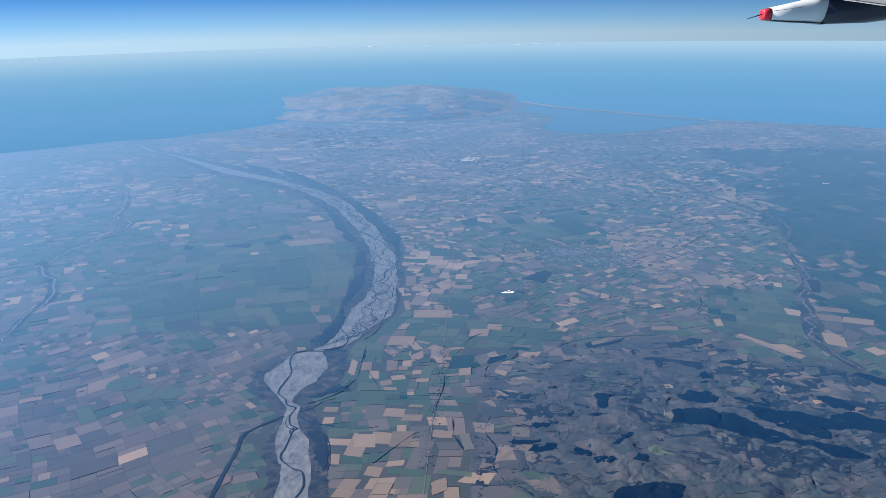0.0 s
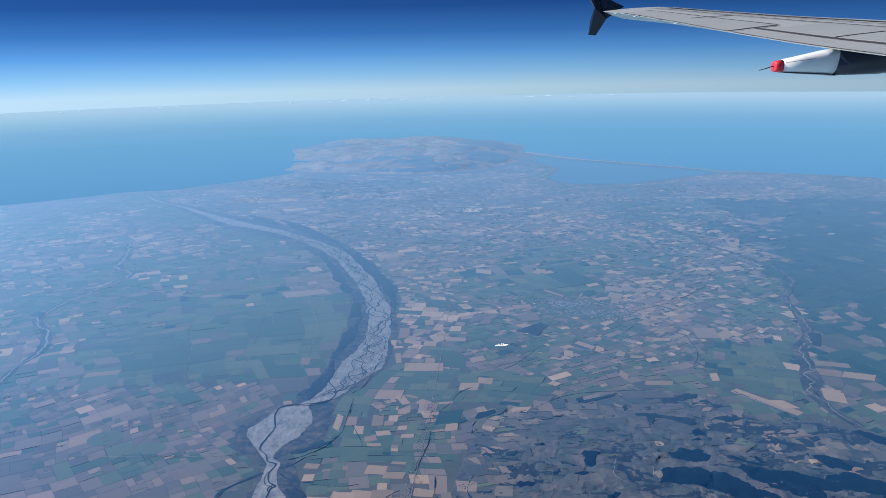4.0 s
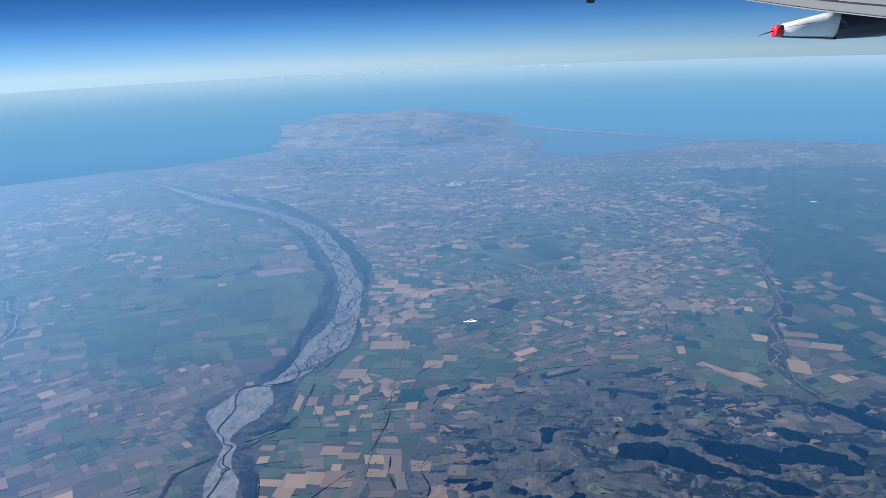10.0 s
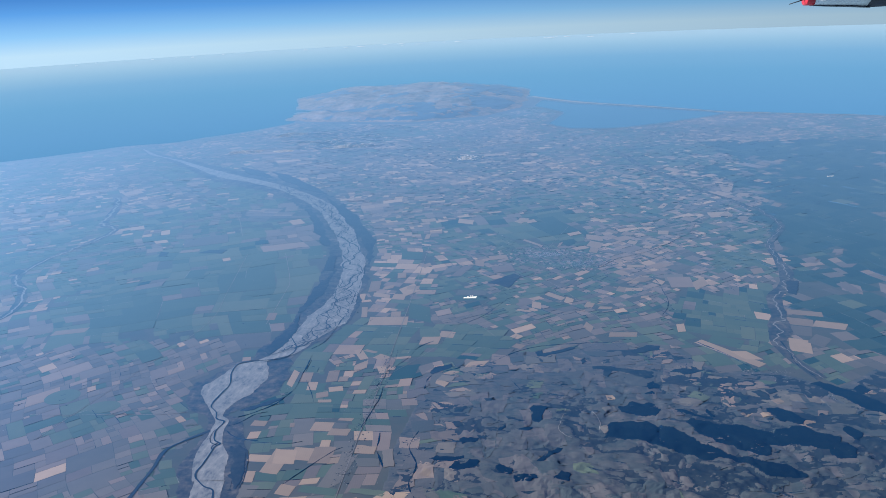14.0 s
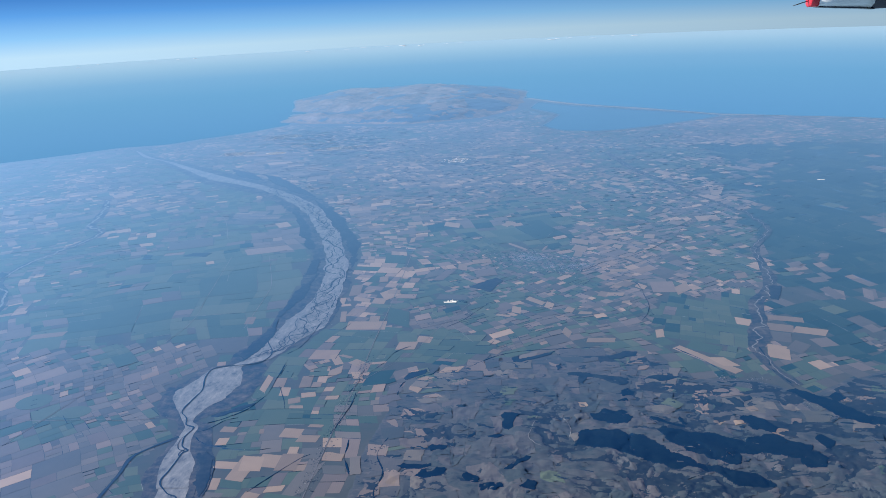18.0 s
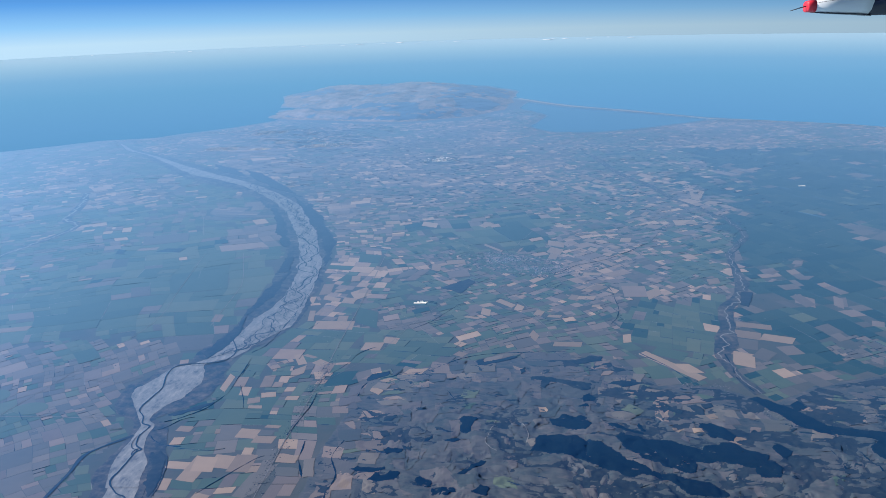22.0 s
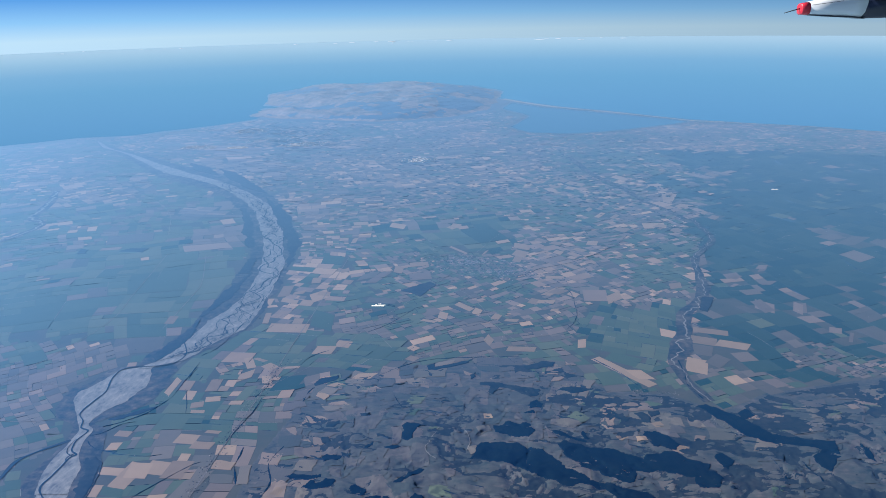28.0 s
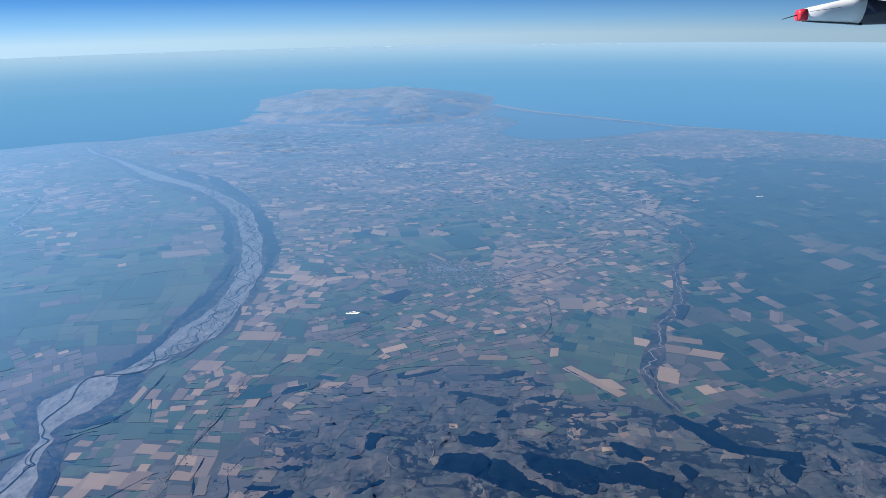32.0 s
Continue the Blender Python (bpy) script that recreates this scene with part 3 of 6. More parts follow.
# ---- shelterbelts, roads ----
def bars(name, rows, material, height, lift=0.0):
    """Long low blocks along lines (x0, y0, x1, y1, width), all in one mesh."""
    v, f = [], []
    r = np.array(rows)
    for (ax, ay, bx, by, w) in rows:
        L = math.hypot(bx - ax, by - ay) + 1e-9
        nx, ny = -(by - ay) / L * w / 2, (bx - ax) / L * w / 2
        i = len(v)
        for zt in (-0.004, height):
            v += [(ax + nx, ay + ny, zt), (ax - nx, ay - ny, zt), (bx - nx, by - ny, zt), (bx + nx, by + ny, zt)]
        f += [(i + 4, i + 5, i + 6, i + 7), (i, i + 1, i + 5, i + 4), (i + 1, i + 2, i + 6, i + 5), (i + 2, i + 3, i + 7, i + 6), (i + 3, i, i + 4, i + 7)]
    v = np.array(v)
    v[:, 2] += top(v[:, 0], v[:, 1]) + lift
    return mesh_object(name, v, f, material)


for pts, w in (([(-4.34, 10.3), (-4.56, 3.8), (-4.74, 0.1), (-4.83, -2.4), (-5.0, -4.8), (-5.15, -7.7), (-5.3, -12)], 0.022),
               ([(4.8, 19), (2.13, 12.7), (0.35, 7.95), (-0.95, 5.0), (-2.4, 2.1), (-3.4, -0.4), (-4.8, -2.4)], 0.011),
               ([(-1.7, 9.1), (-0.78, 7.0), (0.9, 4.6), (1.95, 1.6), (3.0, 0.0)], 0.016),
               ([(-21.3, 20.4), (-19.3, 21.6), (-15.5, 17.3), (-13.6, 12.7)], 0.03),
               ([(-14.5, -4.2), (-13.43, -4.27), (-11.84, -4.27), (-10.86, -4.33), (-9.98, -4.21)], 0.02),
               ([(-12.41, -1.97), (-11.5, -2.2), (-10.59, -2.33)], 0.016),
               ([(-3.74, 3.72), (-2.45, 1.91), (-1.5, 0.23)], 0.014),
               ([(-10.77, 9.77), (-9.71, 6.26), (-9.56, 5.0), (-9.48, 2.77), (-9.45, 1.77)], 0.02),
               ([(-12.5, 9.8), (-11.9, 5.1), (-11.6, 2.0), (-12.6, -2.0), (-13.6, -5.5)], 0.018)):
    line = spline(pts, 0.3)
    tagged(ribbon("road", line, np.full(len(line), 0.5 * w), np.full(len(line), 0.5 * w), 0.0085, M_ROAD), "thin pale straight country road", "road", kind="structure")

for pts in ([(0.25, -4.67), (0.13, -5.02), (0.02, -5.42), (-0.03, -5.67), (0.10, -5.92), (0.26, -6.07)], [(0.86, -4.67), (0.98, -4.95), (1.04, -5.29), (0.96, -5.67)]):
    line = spline(pts, 0.04)
    w = np.full(len(line), 0.009)
    tagged(ribbon("track", line, w, w, 0.012, M_GRAVEL), "pale gravel track over the hills", "track", kind="structure")

spit = spline([(3.4, 65.5), (7.6, 58.9), (12.6, 54.2), (17.0, 49.9), (19.4, 47.3), (21.2, 46.4)], 0.4)
tagged(ribbon("shingle_spit", spit, np.linspace(0.34, 0.12, len(spit)), np.linspace(0.34, 0.12, len(spit)), 0.004, M_SHINGLE, None, 2, lambda x, y: np.maximum(gz(x, y), curve(x, y)) ), "pale narrow shingle spit between lake and sea", "beach", kind="structure")
beach = spline([(21.2, 46.6), (25.3, 44.5), (29.4, 42.5), (31.9, 40.5), (45, 32.9)], 0.5)
tagged(ribbon("beach", beach, np.full(len(beach), 0.12), np.full(len(beach), 0.12), 0.004, M_SHINGLE, None, 2, lambda x, y: np.maximum(gz(x, y), curve(x, y)) ), "thin pale beach along the straight coast", "beach", kind="structure")

# ---- fields ----
# fields with a shape of their own: kind, centre, and the two half sides
NEAR_RIVER = [
    ("stubble", -7.51, -2.34, 0.007, 0.464, 0.104, -0.099),
    ("stubble", -7.13, -2.28, -0.015, 0.291, 0.174, -0.006),
    ("stubble", -6.83, -2.85, -0.017, 0.252, 0.141, -0.014),
    ("stubble", -6.34, -2.25, -0.018, 0.357, 0.164, 0.028),
    ("stubble", -5.99, -2.45, 0.003, 0.155, 0.138, 0.010),
    ("stubble", -6.43, -3.38, -0.034, 0.150, 0.163, 0.048),
    ("stubble", -6.10, -3.06, -0.037, 0.139, 0.199, 0.035),
    ("stubble", -5.72, -0.83, 0.120, 0.053, 0.157, -0.345),
    ("stubble", -5.45, -0.62, 0.058, 0.048, 0.194, -0.102),
    ("stubble", -5.04, -1.07, 0.108, 0.131, 0.162, -0.127),
    ("stubble", -4.90, -1.92, 0.149, -0.015, 0.073, -0.220),
    ("stubble", -5.60, -1.66, -0.015, 0.253, 0.180, 0.169),
    ("stubble", -6.29, -3.74, -0.013, 0.080, 0.189, -0.004),
    ("stubble", -7.81, -4.87, 0.021, 0.131, 0.194, -0.023),
    ("stubble", -7.79, -5.45, 0.002, 0.167, 0.141, 0.009)]
NEAR_BRIDGE = [
    ("stubble", -6.07, -5.09, 0.030, 0.217, 0.279, -0.033),
    ("stubble", -5.59, -5.37, 0.030, 0.161, 0.265, -0.019),
    ("dry", -5.62, -5.05, 0.016, 0.122, 0.185, -0.016),
    ("stubble", -5.52, -4.75, 0.025, 0.066, 0.190, -0.023),
    ("stubble", -6.90, -4.99, -0.015, 0.109, 0.062, 0.008),
    ("stubble", -5.84, -5.90, -0.003, 0.158, 0.122, -0.003),
    ("stubble", -6.73, -6.46, -0.028, 0.310, 0.267, -0.016),
    ("stubble", -5.82, -6.41, 0.027, 0.356, 0.267, -0.006),
    ("dry", -4.16, -6.60, -0.051, 0.377, 0.127, 0.024),
    ("pasture", -6.60, -4.32, 0.026, 0.553, 0.576, -0.121),
    ("pasture", -6.68, -3.03, 0.007, 0.318, 0.239, 0.042),
    ("pasture", -2.15, 0.14, 0.201, 0.837, 0.584, -0.827),
    ("pasture", -5.08, 0.37, -0.100, 0.883, 0.653, 0.007),
    ("pasture", -2.78, 5.62, -0.229, 1.310, 0.843, 0.116)]
PLAIN_WEST = [
    ("stubble", -6.11, 5.23, -0.020, 0.570, 0.203, 0.042),
    ("stubble", -5.56, 5.06, 0.019, 0.173, 0.201, 0.087),
    ("stubble", -5.72, 4.22, -0.005, 0.191, 0.323, -0.135),
    ("stubble", -5.05, 4.03, 0.020, 0.269, 0.235, -0.052),
    ("stubble", -6.48, 4.02, -0.018, 0.418, 0.156, 0.014),
    ("stubble", -6.13, 2.62, -0.058, 0.464, 0.103, 0.001),
    ("stubble", -5.18, 1.78, -0.004, 0.355, 0.675, -0.029),
    ("stubble", -4.98, 2.37, -0.007, 0.227, 0.173, -0.011),
    ("stubble", -4.60, 4.95, 0.002, 0.200, 0.235, -0.028),
    ("stubble", -5.18, 6.39, -0.031, 0.315, 0.171, 0.031),
    ("stubble", -3.62, 0.08, 0.042, 0.291, 0.307, -0.006),
    ("stubble", -3.09, 0.53, 0.042, 0.228, 0.238, -0.059),
    ("stubble", -0.84, 0.25, 0.096, 0.112, 0.124, -0.109),
    ("stubble", -0.81, -0.49, 0.087, 0.125, 0.139, -0.084),
    ("stubble", -0.50, 2.39, 0.055, 0.071, 0.243, -0.093)]
PLAIN_TOWN = [
    ("stubble", -3.93, 6.20, 0.039, 0.217, 0.183, -0.062),
    ("stubble", -4.46, 7.58, 0.036, 0.186, 0.150, -0.085),
    ("dry", -3.19, 6.89, 0.077, 0.373, 0.329, 0.212),
    ("dry", -3.12, 1.91, 0.020, 0.600, 0.501, -0.138),
    ("pasture", -3.67, 0.70, -0.045, 0.347, 0.319, 0.034),
    ("pasture", -4.15, 2.45, -0.067, 0.696, 0.401, -0.261),
    ("stubble", 0.03, 13.94, 0.070, 0.313, 0.231, -0.123),
    ("stubble", 3.02, 10.64, 0.038, 0.362, 0.333, -0.203),
    ("stubble", 2.91, 9.64, 0.125, 0.362, 0.259, -0.212),
    ("stubble", 2.76, 8.90, 0.081, 0.345, 0.157, -0.091),
    ("stubble", 0.67, 3.67, 0.083, 0.129, 0.276, -0.309),
    ("stubble", 1.13, 3.21, 0.068, 0.252, 0.122, -0.125),
    ("stubble", -0.04, 2.86, 0.025, 0.283, 0.153, -0.085),
    ("stubble", 1.79, 2.74, 0.088, 0.219, 0.121, -0.095),
    ("stubble", 2.30, 2.45, 0.048, 0.107, 0.218, -0.033)]
PLAIN_MIDDLE = [
    ("stubble", 4.11, 5.15, 0.219, 0.201, 0.199, -0.114),
    ("stubble", 4.12, 6.68, 0.037, 0.158, 0.351, -0.031),
    ("stubble", 4.63, 4.87, 0.095, 0.168, 0.140, -0.167),
    ("stubble", 3.16, 4.17, 0.092, 0.229, 0.162, -0.094),
    ("stubble", 3.58, 4.13, 0.057, 0.160, 0.299, -0.025),
    ("stubble", 3.82, 3.36, 0.036, 0.114, 0.137, 0.014),
    ("stubble", 4.44, 0.62, 0.040, 0.307, 0.129, 0.023),
    ("stubble", 3.49, 7.71, 0.097, 0.185, 0.164, -0.118),
    ("stubble", 4.88, 8.05, 0.134, 0.121, 0.245, -0.327),
    ("stubble", 5.04, 9.09, 0.082, 0.146, 0.131, -0.110),
    ("dry", 5.28, 5.26, 0.046, 0.359, 0.350, -0.013),
    ("stubble", 1.52, 0.86, 0.079, 0.222, 0.091, -0.220),
    ("stubble", 2.53, 0.20, 0.046, 0.169, 0.433, -0.024),
    ("stubble", 5.47, 10.13, 0.121, 0.136, 0.212, -0.175),
    ("pasture", 2.51, 5.12, 0.035, 0.785, 0.700, 0.079)]
PLAIN_EAST = [
    ("stubble", 6.14, 11.11, 0.075, 0.287, 0.224, -0.041),
    ("stubble", 3.93, 11.51, 0.088, 0.147, 0.221, -0.233),
    ("stubble", 4.56, 11.09, 0.117, 0.185, 0.222, -0.104),
    ("stubble", 4.52, 9.77, 0.105, 0.228, 0.165, -0.115),
    ("pasture", 0.04, 11.08, -0.035, 1.442, 1.281, 0.389),
    ("stubble", 5.40, -1.27, 0.134, 0.098, 0.687, -0.868),
    ("stubble", 5.84, -1.46, 0.237, -0.013, 0.154, -0.289),
    ("stubble", 8.67, 1.58, 0.048, 0.197, 0.511, -0.168),
    ("stubble", 8.26, 0.87, 0.089, 0.270, 0.366, -0.140),
    ("stubble", 9.08, 0.56, 0.137, 0.223, 0.432, -0.174),
    ("stubble", 7.61, -0.88, 0.134, 0.449, 0.277, -0.137),
    ("dry", 7.97, 0.20, 0.121, 0.344, 0.353, -0.122),
    ("dry", 8.30, -0.57, 0.242, 0.296, 0.160, -0.198),
    ("pasture", 6.19, 1.25, 0.253, 1.274, 1.073, 0.115),
    ("pasture", 5.54, -0.48, 0.155, 0.261, 0.414, -0.252)]
STREAM_EAST = [
    ("stubble", 10.98, 6.72, 0.189, 0.204, 0.155, -0.109),
    ("stubble", 10.70, 5.80, 0.144, 0.148, 0.074, -0.029),
    ("stubble", 12.39, 7.86, 0.139, 0.218, 0.176, -0.016),
    ("stubble", 12.07, 6.07, 0.196, 0.210, 0.181, 0.000),
    ("stubble", 11.11, 3.73, 0.138, 0.406, 0.248, -0.248),
    ("stubble", 12.19, 3.58, 0.169, 0.440, 0.091, -0.185),
    ("stubble", 12.65, 1.69, 0.095, 0.219, 0.169, -0.063),
    ("stubble", 12.91, 1.15, 0.173, 0.357, 0.052, -0.019),
    ("stubble", 16.75, 6.67, 0.187, 0.202, 0.067, -0.169),
    ("dry", 15.46, 3.96, 0.303, 0.349, 0.196, -0.088),
    ("stubble", 13.82, -0.42, 0.108, 0.185, 0.163, -0.070),
    ("dry", 11.06, 0.16, 0.177, 0.264, 0.277, -0.160),
    ("dry", 9.79, 3.96, 0.225, 0.650, 0.370, -0.123),
    ("dry", 14.21, 4.35, 0.351, 0.242, 0.079, -0.185),
    ("stubble", 11.39, -0.97, 0.081, 0.168, 0.108, -0.130)]
EAST_FAR = [
    ("dry", 16.94, 12.58, 0.687, 0.666, 0.192, -1.067),
    ("dry", 17.49, 11.38, 0.595, 0.575, 0.362, -0.087),
    ("dry", 18.55, 10.76, 0.294, 0.255, 0.194, -0.650),
    ("dry", 18.94, 9.93, 0.318, 0.340, 0.313, -0.263),
    ("pasture", 8.26, 6.75, 0.320, 1.257, 1.041, -0.311),
    ("pasture", 13.67, 9.49, 0.607, 1.476, 1.025, -0.368),
    ("pasture", 15.62, 7.31, 0.945, 1.774, 1.069, -0.495)]
ROAD_SOUTH = [
    ("stubble", -7.36, -6.51, -0.002, 0.150, 0.276, -0.027),
    ("stubble", -6.89, -6.67, 0.077, 0.498, 0.221, -0.082),
    ("stubble", -7.41, -7.27, -0.018, 0.224, 0.151, -0.010),
    ("stubble", -6.39, -7.81, 0.039, 0.187, 0.181, -0.055),
    ("stubble", -6.90, -8.29, 0.078, 0.204, 0.193, -0.048),
    ("stubble", -6.32, -6.35, 0.042, 0.264, 0.282, -0.047),
    ("stubble", -5.83, -6.34, 0.093, 0.302, 0.198, -0.032),
    ("stubble", -4.77, -6.23, 0.010, 0.167, 0.240, -0.027),
    ("dry", -4.66, -6.75, -0.014, 0.153, 0.292, -0.020),
    ("stubble", -4.87, -8.46, -0.041, 0.214, 0.182, 0.103),
    ("stubble", -3.97, -8.15, 0.138, 0.184, 0.353, -0.062),
    ("dry", -5.34, -7.22, 0.132, 0.594, 0.278, 0.231),
    ("dry", -7.39, -7.85, 0.062, 0.254, 0.303, -0.036),
    ("pasture", -5.63, -7.84, 0.028, 0.124, 0.433, -0.089),
    ("pasture", -6.97, -7.30, -0.047, 0.158, 0.271, -0.056)]
NORTH_BANK = [
    ("fallow", -16.43, 28.68, 1.321, 1.072, 1.543, -2.643),
    ("pasture", -4.52, -7.94, 0.034, 0.089, 0.393, -0.065),
    ("stubble", -16.39, 1.56, -0.004, 0.203, 0.556, 0.128),
    ("stubble", -9.44, 2.45, -0.028, 0.327, 0.160, -0.007),
    ("dry", -12.14, 3.68, 0.250, 0.644, 1.348, -0.364),
    ("pasture", -12.84, 0.51, -0.200, 1.403, 0.786, 0.390),
    ("pasture", -16.33, 8.41, -0.364, 1.765, 2.565, -1.110),
    ("pasture", -15.49, 21.59, 0.652, 0.859, 2.371, -2.239),
    ("stubble", -24.07, 23.81, 0.295, 0.576, 0.805, -0.519),
    ("stubble", -19.12, 23.06, 0.033, 0.547, 0.221, -0.100),
    ("pasture", -12.69, -4.56, -0.144, 0.822, 0.482, 0.177),
    ("pasture", -17.64, 5.90, -0.172, 1.176, 2.276, -0.952),
    ("pasture", -10.65, 3.56, -0.003, 1.746, 1.041, -0.049)]
HILL_FIELDS = [
    ("stubble", -2.11, -1.66, 0.073, 0.163, 0.308, 0.032),
    ("stubble", -2.82, -2.23, 0.138, 0.094, 0.128, -0.045),
    ("stubble", -3.08, -2.85, 0.038, 0.123, 0.170, -0.125),
    ("dry", 3.44, -4.32, 0.179, 0.134, 0.242, -0.108),
    ("stubble", 4.75, -4.88, 0.126, 0.100, 0.048, -0.100),
    ("stubble", 5.24, -4.97, 0.144, 0.059, 0.010, -0.125),
    ("stubble", 5.75, -4.30, 0.122, 0.042, 0.037, -0.127),
    ("dry", 1.39, -4.72, 0.185, 0.075, 0.024, -0.130),
    ("dry", 1.18, -5.61, 0.150, 0.082, 0.032, -0.107),
    ("stubble", -3.21, -7.29, 0.024, 0.118, 0.115, -0.053),
    ("stubble", 1.52, -4.10, 0.098, 0.021, 0.005, -0.109),
    ("stubble", 6.10, -5.50, 0.123, 0.125, 0.114, -0.084),
    ("pasture", 3.81, -4.00, 0.153, 0.134, 0.166, -0.168),
    ("dry", -2.97, -2.58, 0.040, 0.168, 0.214, -0.068)]
PLAIN_ROADS = [
    ("stubble", -2.80, 14.00, 0.020, 0.375, 0.370, -0.195),
    ("stubble", -4.66, 14.45, -0.067, 0.285, 0.353, 0.060),
    ("stubble", -0.06, 13.82, 0.220, 0.312, 0.150, -0.183),
    ("stubble", -4.52, 11.64, 0.010, 0.373, 0.110, 0.062),
    ("stubble", 0.26, 10.15, 0.040, 0.082, 0.380, -0.503),
    ("stubble", 1.42, 9.82, 0.085, 0.277, 0.090, 0.117),
    ("stubble", -1.30, 8.28, -0.037, 0.255, 0.377, 0.060),
    ("stubble", -2.08, 7.62, 0.005, 0.385, 0.180, -0.110),
    ("fallow", -1.14, 6.83, -0.065, 0.388, 0.415, 0.108),
    ("fallow", -2.78, 6.71, 0.245, 0.607, 0.215, 0.013),
    ("stubble", 3.07, 10.18, -0.027, 0.772, 0.433, -0.057),
    ("stubble", -4.25, 7.53, -0.058, 0.195, 0.143, 0.150),
    ("fallow", -2.72, 17.20, -0.093, 1.293, 0.653, -0.152),
    ("stubble", -4.71, 4.74, -0.155, 0.383, 0.270, 0.287),
    ("fallow", -7.29, 16.37, -0.202, 1.135, 0.542, 0.080)]
PLAIN_STREAM = [
    ("stubble", 9.39, 13.80, 0.015, 0.445, 0.520, 0.025),
    ("stubble", 11.30, 19.57, 0.127, 0.745, 0.307, 0.145),
    ("stubble", 11.26, 17.43, 0.435, 0.508, 0.510, -0.147),
    ("stubble", 3.94, 5.17, 0.335, 0.408, 0.165, -0.062),
    ("fallow", 5.41, 4.76, 0.032, 0.550, 0.423, -0.015),
    ("stubble", 6.06, 4.56, 0.017, 0.385, 0.278, 0.265),
    ("stubble", 8.52, 5.75, 0.030, 0.292, 0.230, 0.072),
    ("stubble", 10.92, 6.85, -0.012, 0.263, 0.293, 0.122),
    ("stubble", 12.32, 7.57, 0.118, 0.223, 0.182, 0.082),
    ("stubble", 11.05, 3.75, -0.082, 0.525, 0.213, 0.115),
    ("stubble", 12.30, 3.56, 0.155, 0.445, 0.180, 0.025),
    ("fallow", 8.09, -0.15, 0.215, 0.490, 0.545, -0.230),
    ("dry", 8.25, -0.94, -0.435, -0.045, 0.895, 0.785),
    ("fallow", 4.33, 8.83, -0.262, 0.665, 0.502, 0.265),
    ("stubble", 10.12, 8.63, 0.107, 0.623, 0.357, 0.248)]
FACTORY_YARD = [("pasture", -2.4, 3.72, 0.03, 0.22, 0.62, -0.06), ("dry", -2.35, 4.25, 0.05, 0.24, 0.55, -0.08)]
FAR_EAST = [
    ("stubble", 5.93, 23.88, 0.209, 0.320, 0.315, -0.601),
    ("stubble", 6.69, 22.65, 0.157, 0.347, 0.432, -0.382),
    ("stubble", 6.30, 21.59, 0.161, 0.255, 0.234, -0.202),
    ("stubble", 9.48, 24.12, 0.222, 0.281, 0.318, -0.566),
    ("stubble", 11.40, 21.16, 0.202, 0.250, 0.202, -0.272),
    ("stubble", 11.33, 19.15, 0.375, 1.001, 0.181, -0.213),
    ("stubble", 11.66, 17.45, 0.223, 0.272, 0.295, -0.172),
    ("stubble", 7.79, 13.22, 0.214, 0.271, 0.232, -0.240),
    ("stubble", 9.65, 13.68, 0.238, 0.303, 0.136, -0.215),
    ("stubble", 10.25, 13.06, 0.197, 0.270, 0.115, -0.232)]
FAR_COAST = [
    ("stubble", 7.13, 15.74, 0.231, 0.422, 0.100, -0.092),
    ("stubble", 7.81, 15.45, 0.199, 0.332, 0.076, -0.117),
    ("stubble", 12.32, 16.11, 0.152, 0.229, 0.071, -0.180),
    ("stubble", 12.56, 15.23, 0.186, 0.274, 0.125, -0.175),
    ("stubble", 6.73, 16.85, 0.139, 0.237, 0.068, -0.186),
    ("stubble", 15.55, 34.04, 0.327, 0.468, 0.200, -0.260),
    ("stubble", 16.00, 32.69, 0.323, 0.447, 0.396, -0.379),
    ("stubble", 15.13, 24.90, 0.231, 0.293, 0.206, -0.405)]
ALL = NEAR_RIVER + NEAR_BRIDGE + PLAIN_WEST + PLAIN_TOWN + PLAIN_MIDDLE + PLAIN_EAST + STREAM_EAST + EAST_FAR + ROAD_SOUTH + NORTH_BANK + FAR_EAST + FAR_COAST + PLAIN_ROADS + PLAIN_STREAM + FACTORY_YARD
# the largest are whole blocks of small paddocks with one use
ZONES = [r for r in ALL if abs(r[3] * r[6] - r[4] * r[5]) * 4 > 1.1]
OWN = [r for r in ALL if r not in ZONES]


def corners(row):
    _, cx, cy, px, py, qx, qy = row
    return [(cx - px - qx, cy - py - qy), (cx + px - qx, cy + py - qy), (cx + px + qx, cy + py + qy), (cx - px + qx, cy - py + qy)]


def in_own(x, y, margin):
    """Marks the points that lie in a field of its own."""
    hit = np.zeros(np.shape(x), bool)
    for row in OWN:
        near = np.hypot(x - row[1], y - row[2]) < 2.5
        if near.any():
            hit[near] |= inside(corners(row), x[near], y[near]) > margin
    return hit


rng = random.Random(11)
TOWN = [(-4.9, -6.2, 0.35), (6.6, -2.9, 0.7), (-3.2, 30.2, 1.3), (-14.5, 38.8, 1.5), (-12, 37.2, 1.0), (-18, 44, 1.8)]


def free(x, y, margin=0.12):
    """Open farmland: clear of river, shore, hills and towns."""
    ok = (river_gap(x, y) > margin) & (shore(x, y) > 0.5) & (inside(FOOTHILLS, x, y) < -0.1)
    for a, b, r in TOWN:
        ok &= np.hypot(x - a, y - b) > r
    return ok


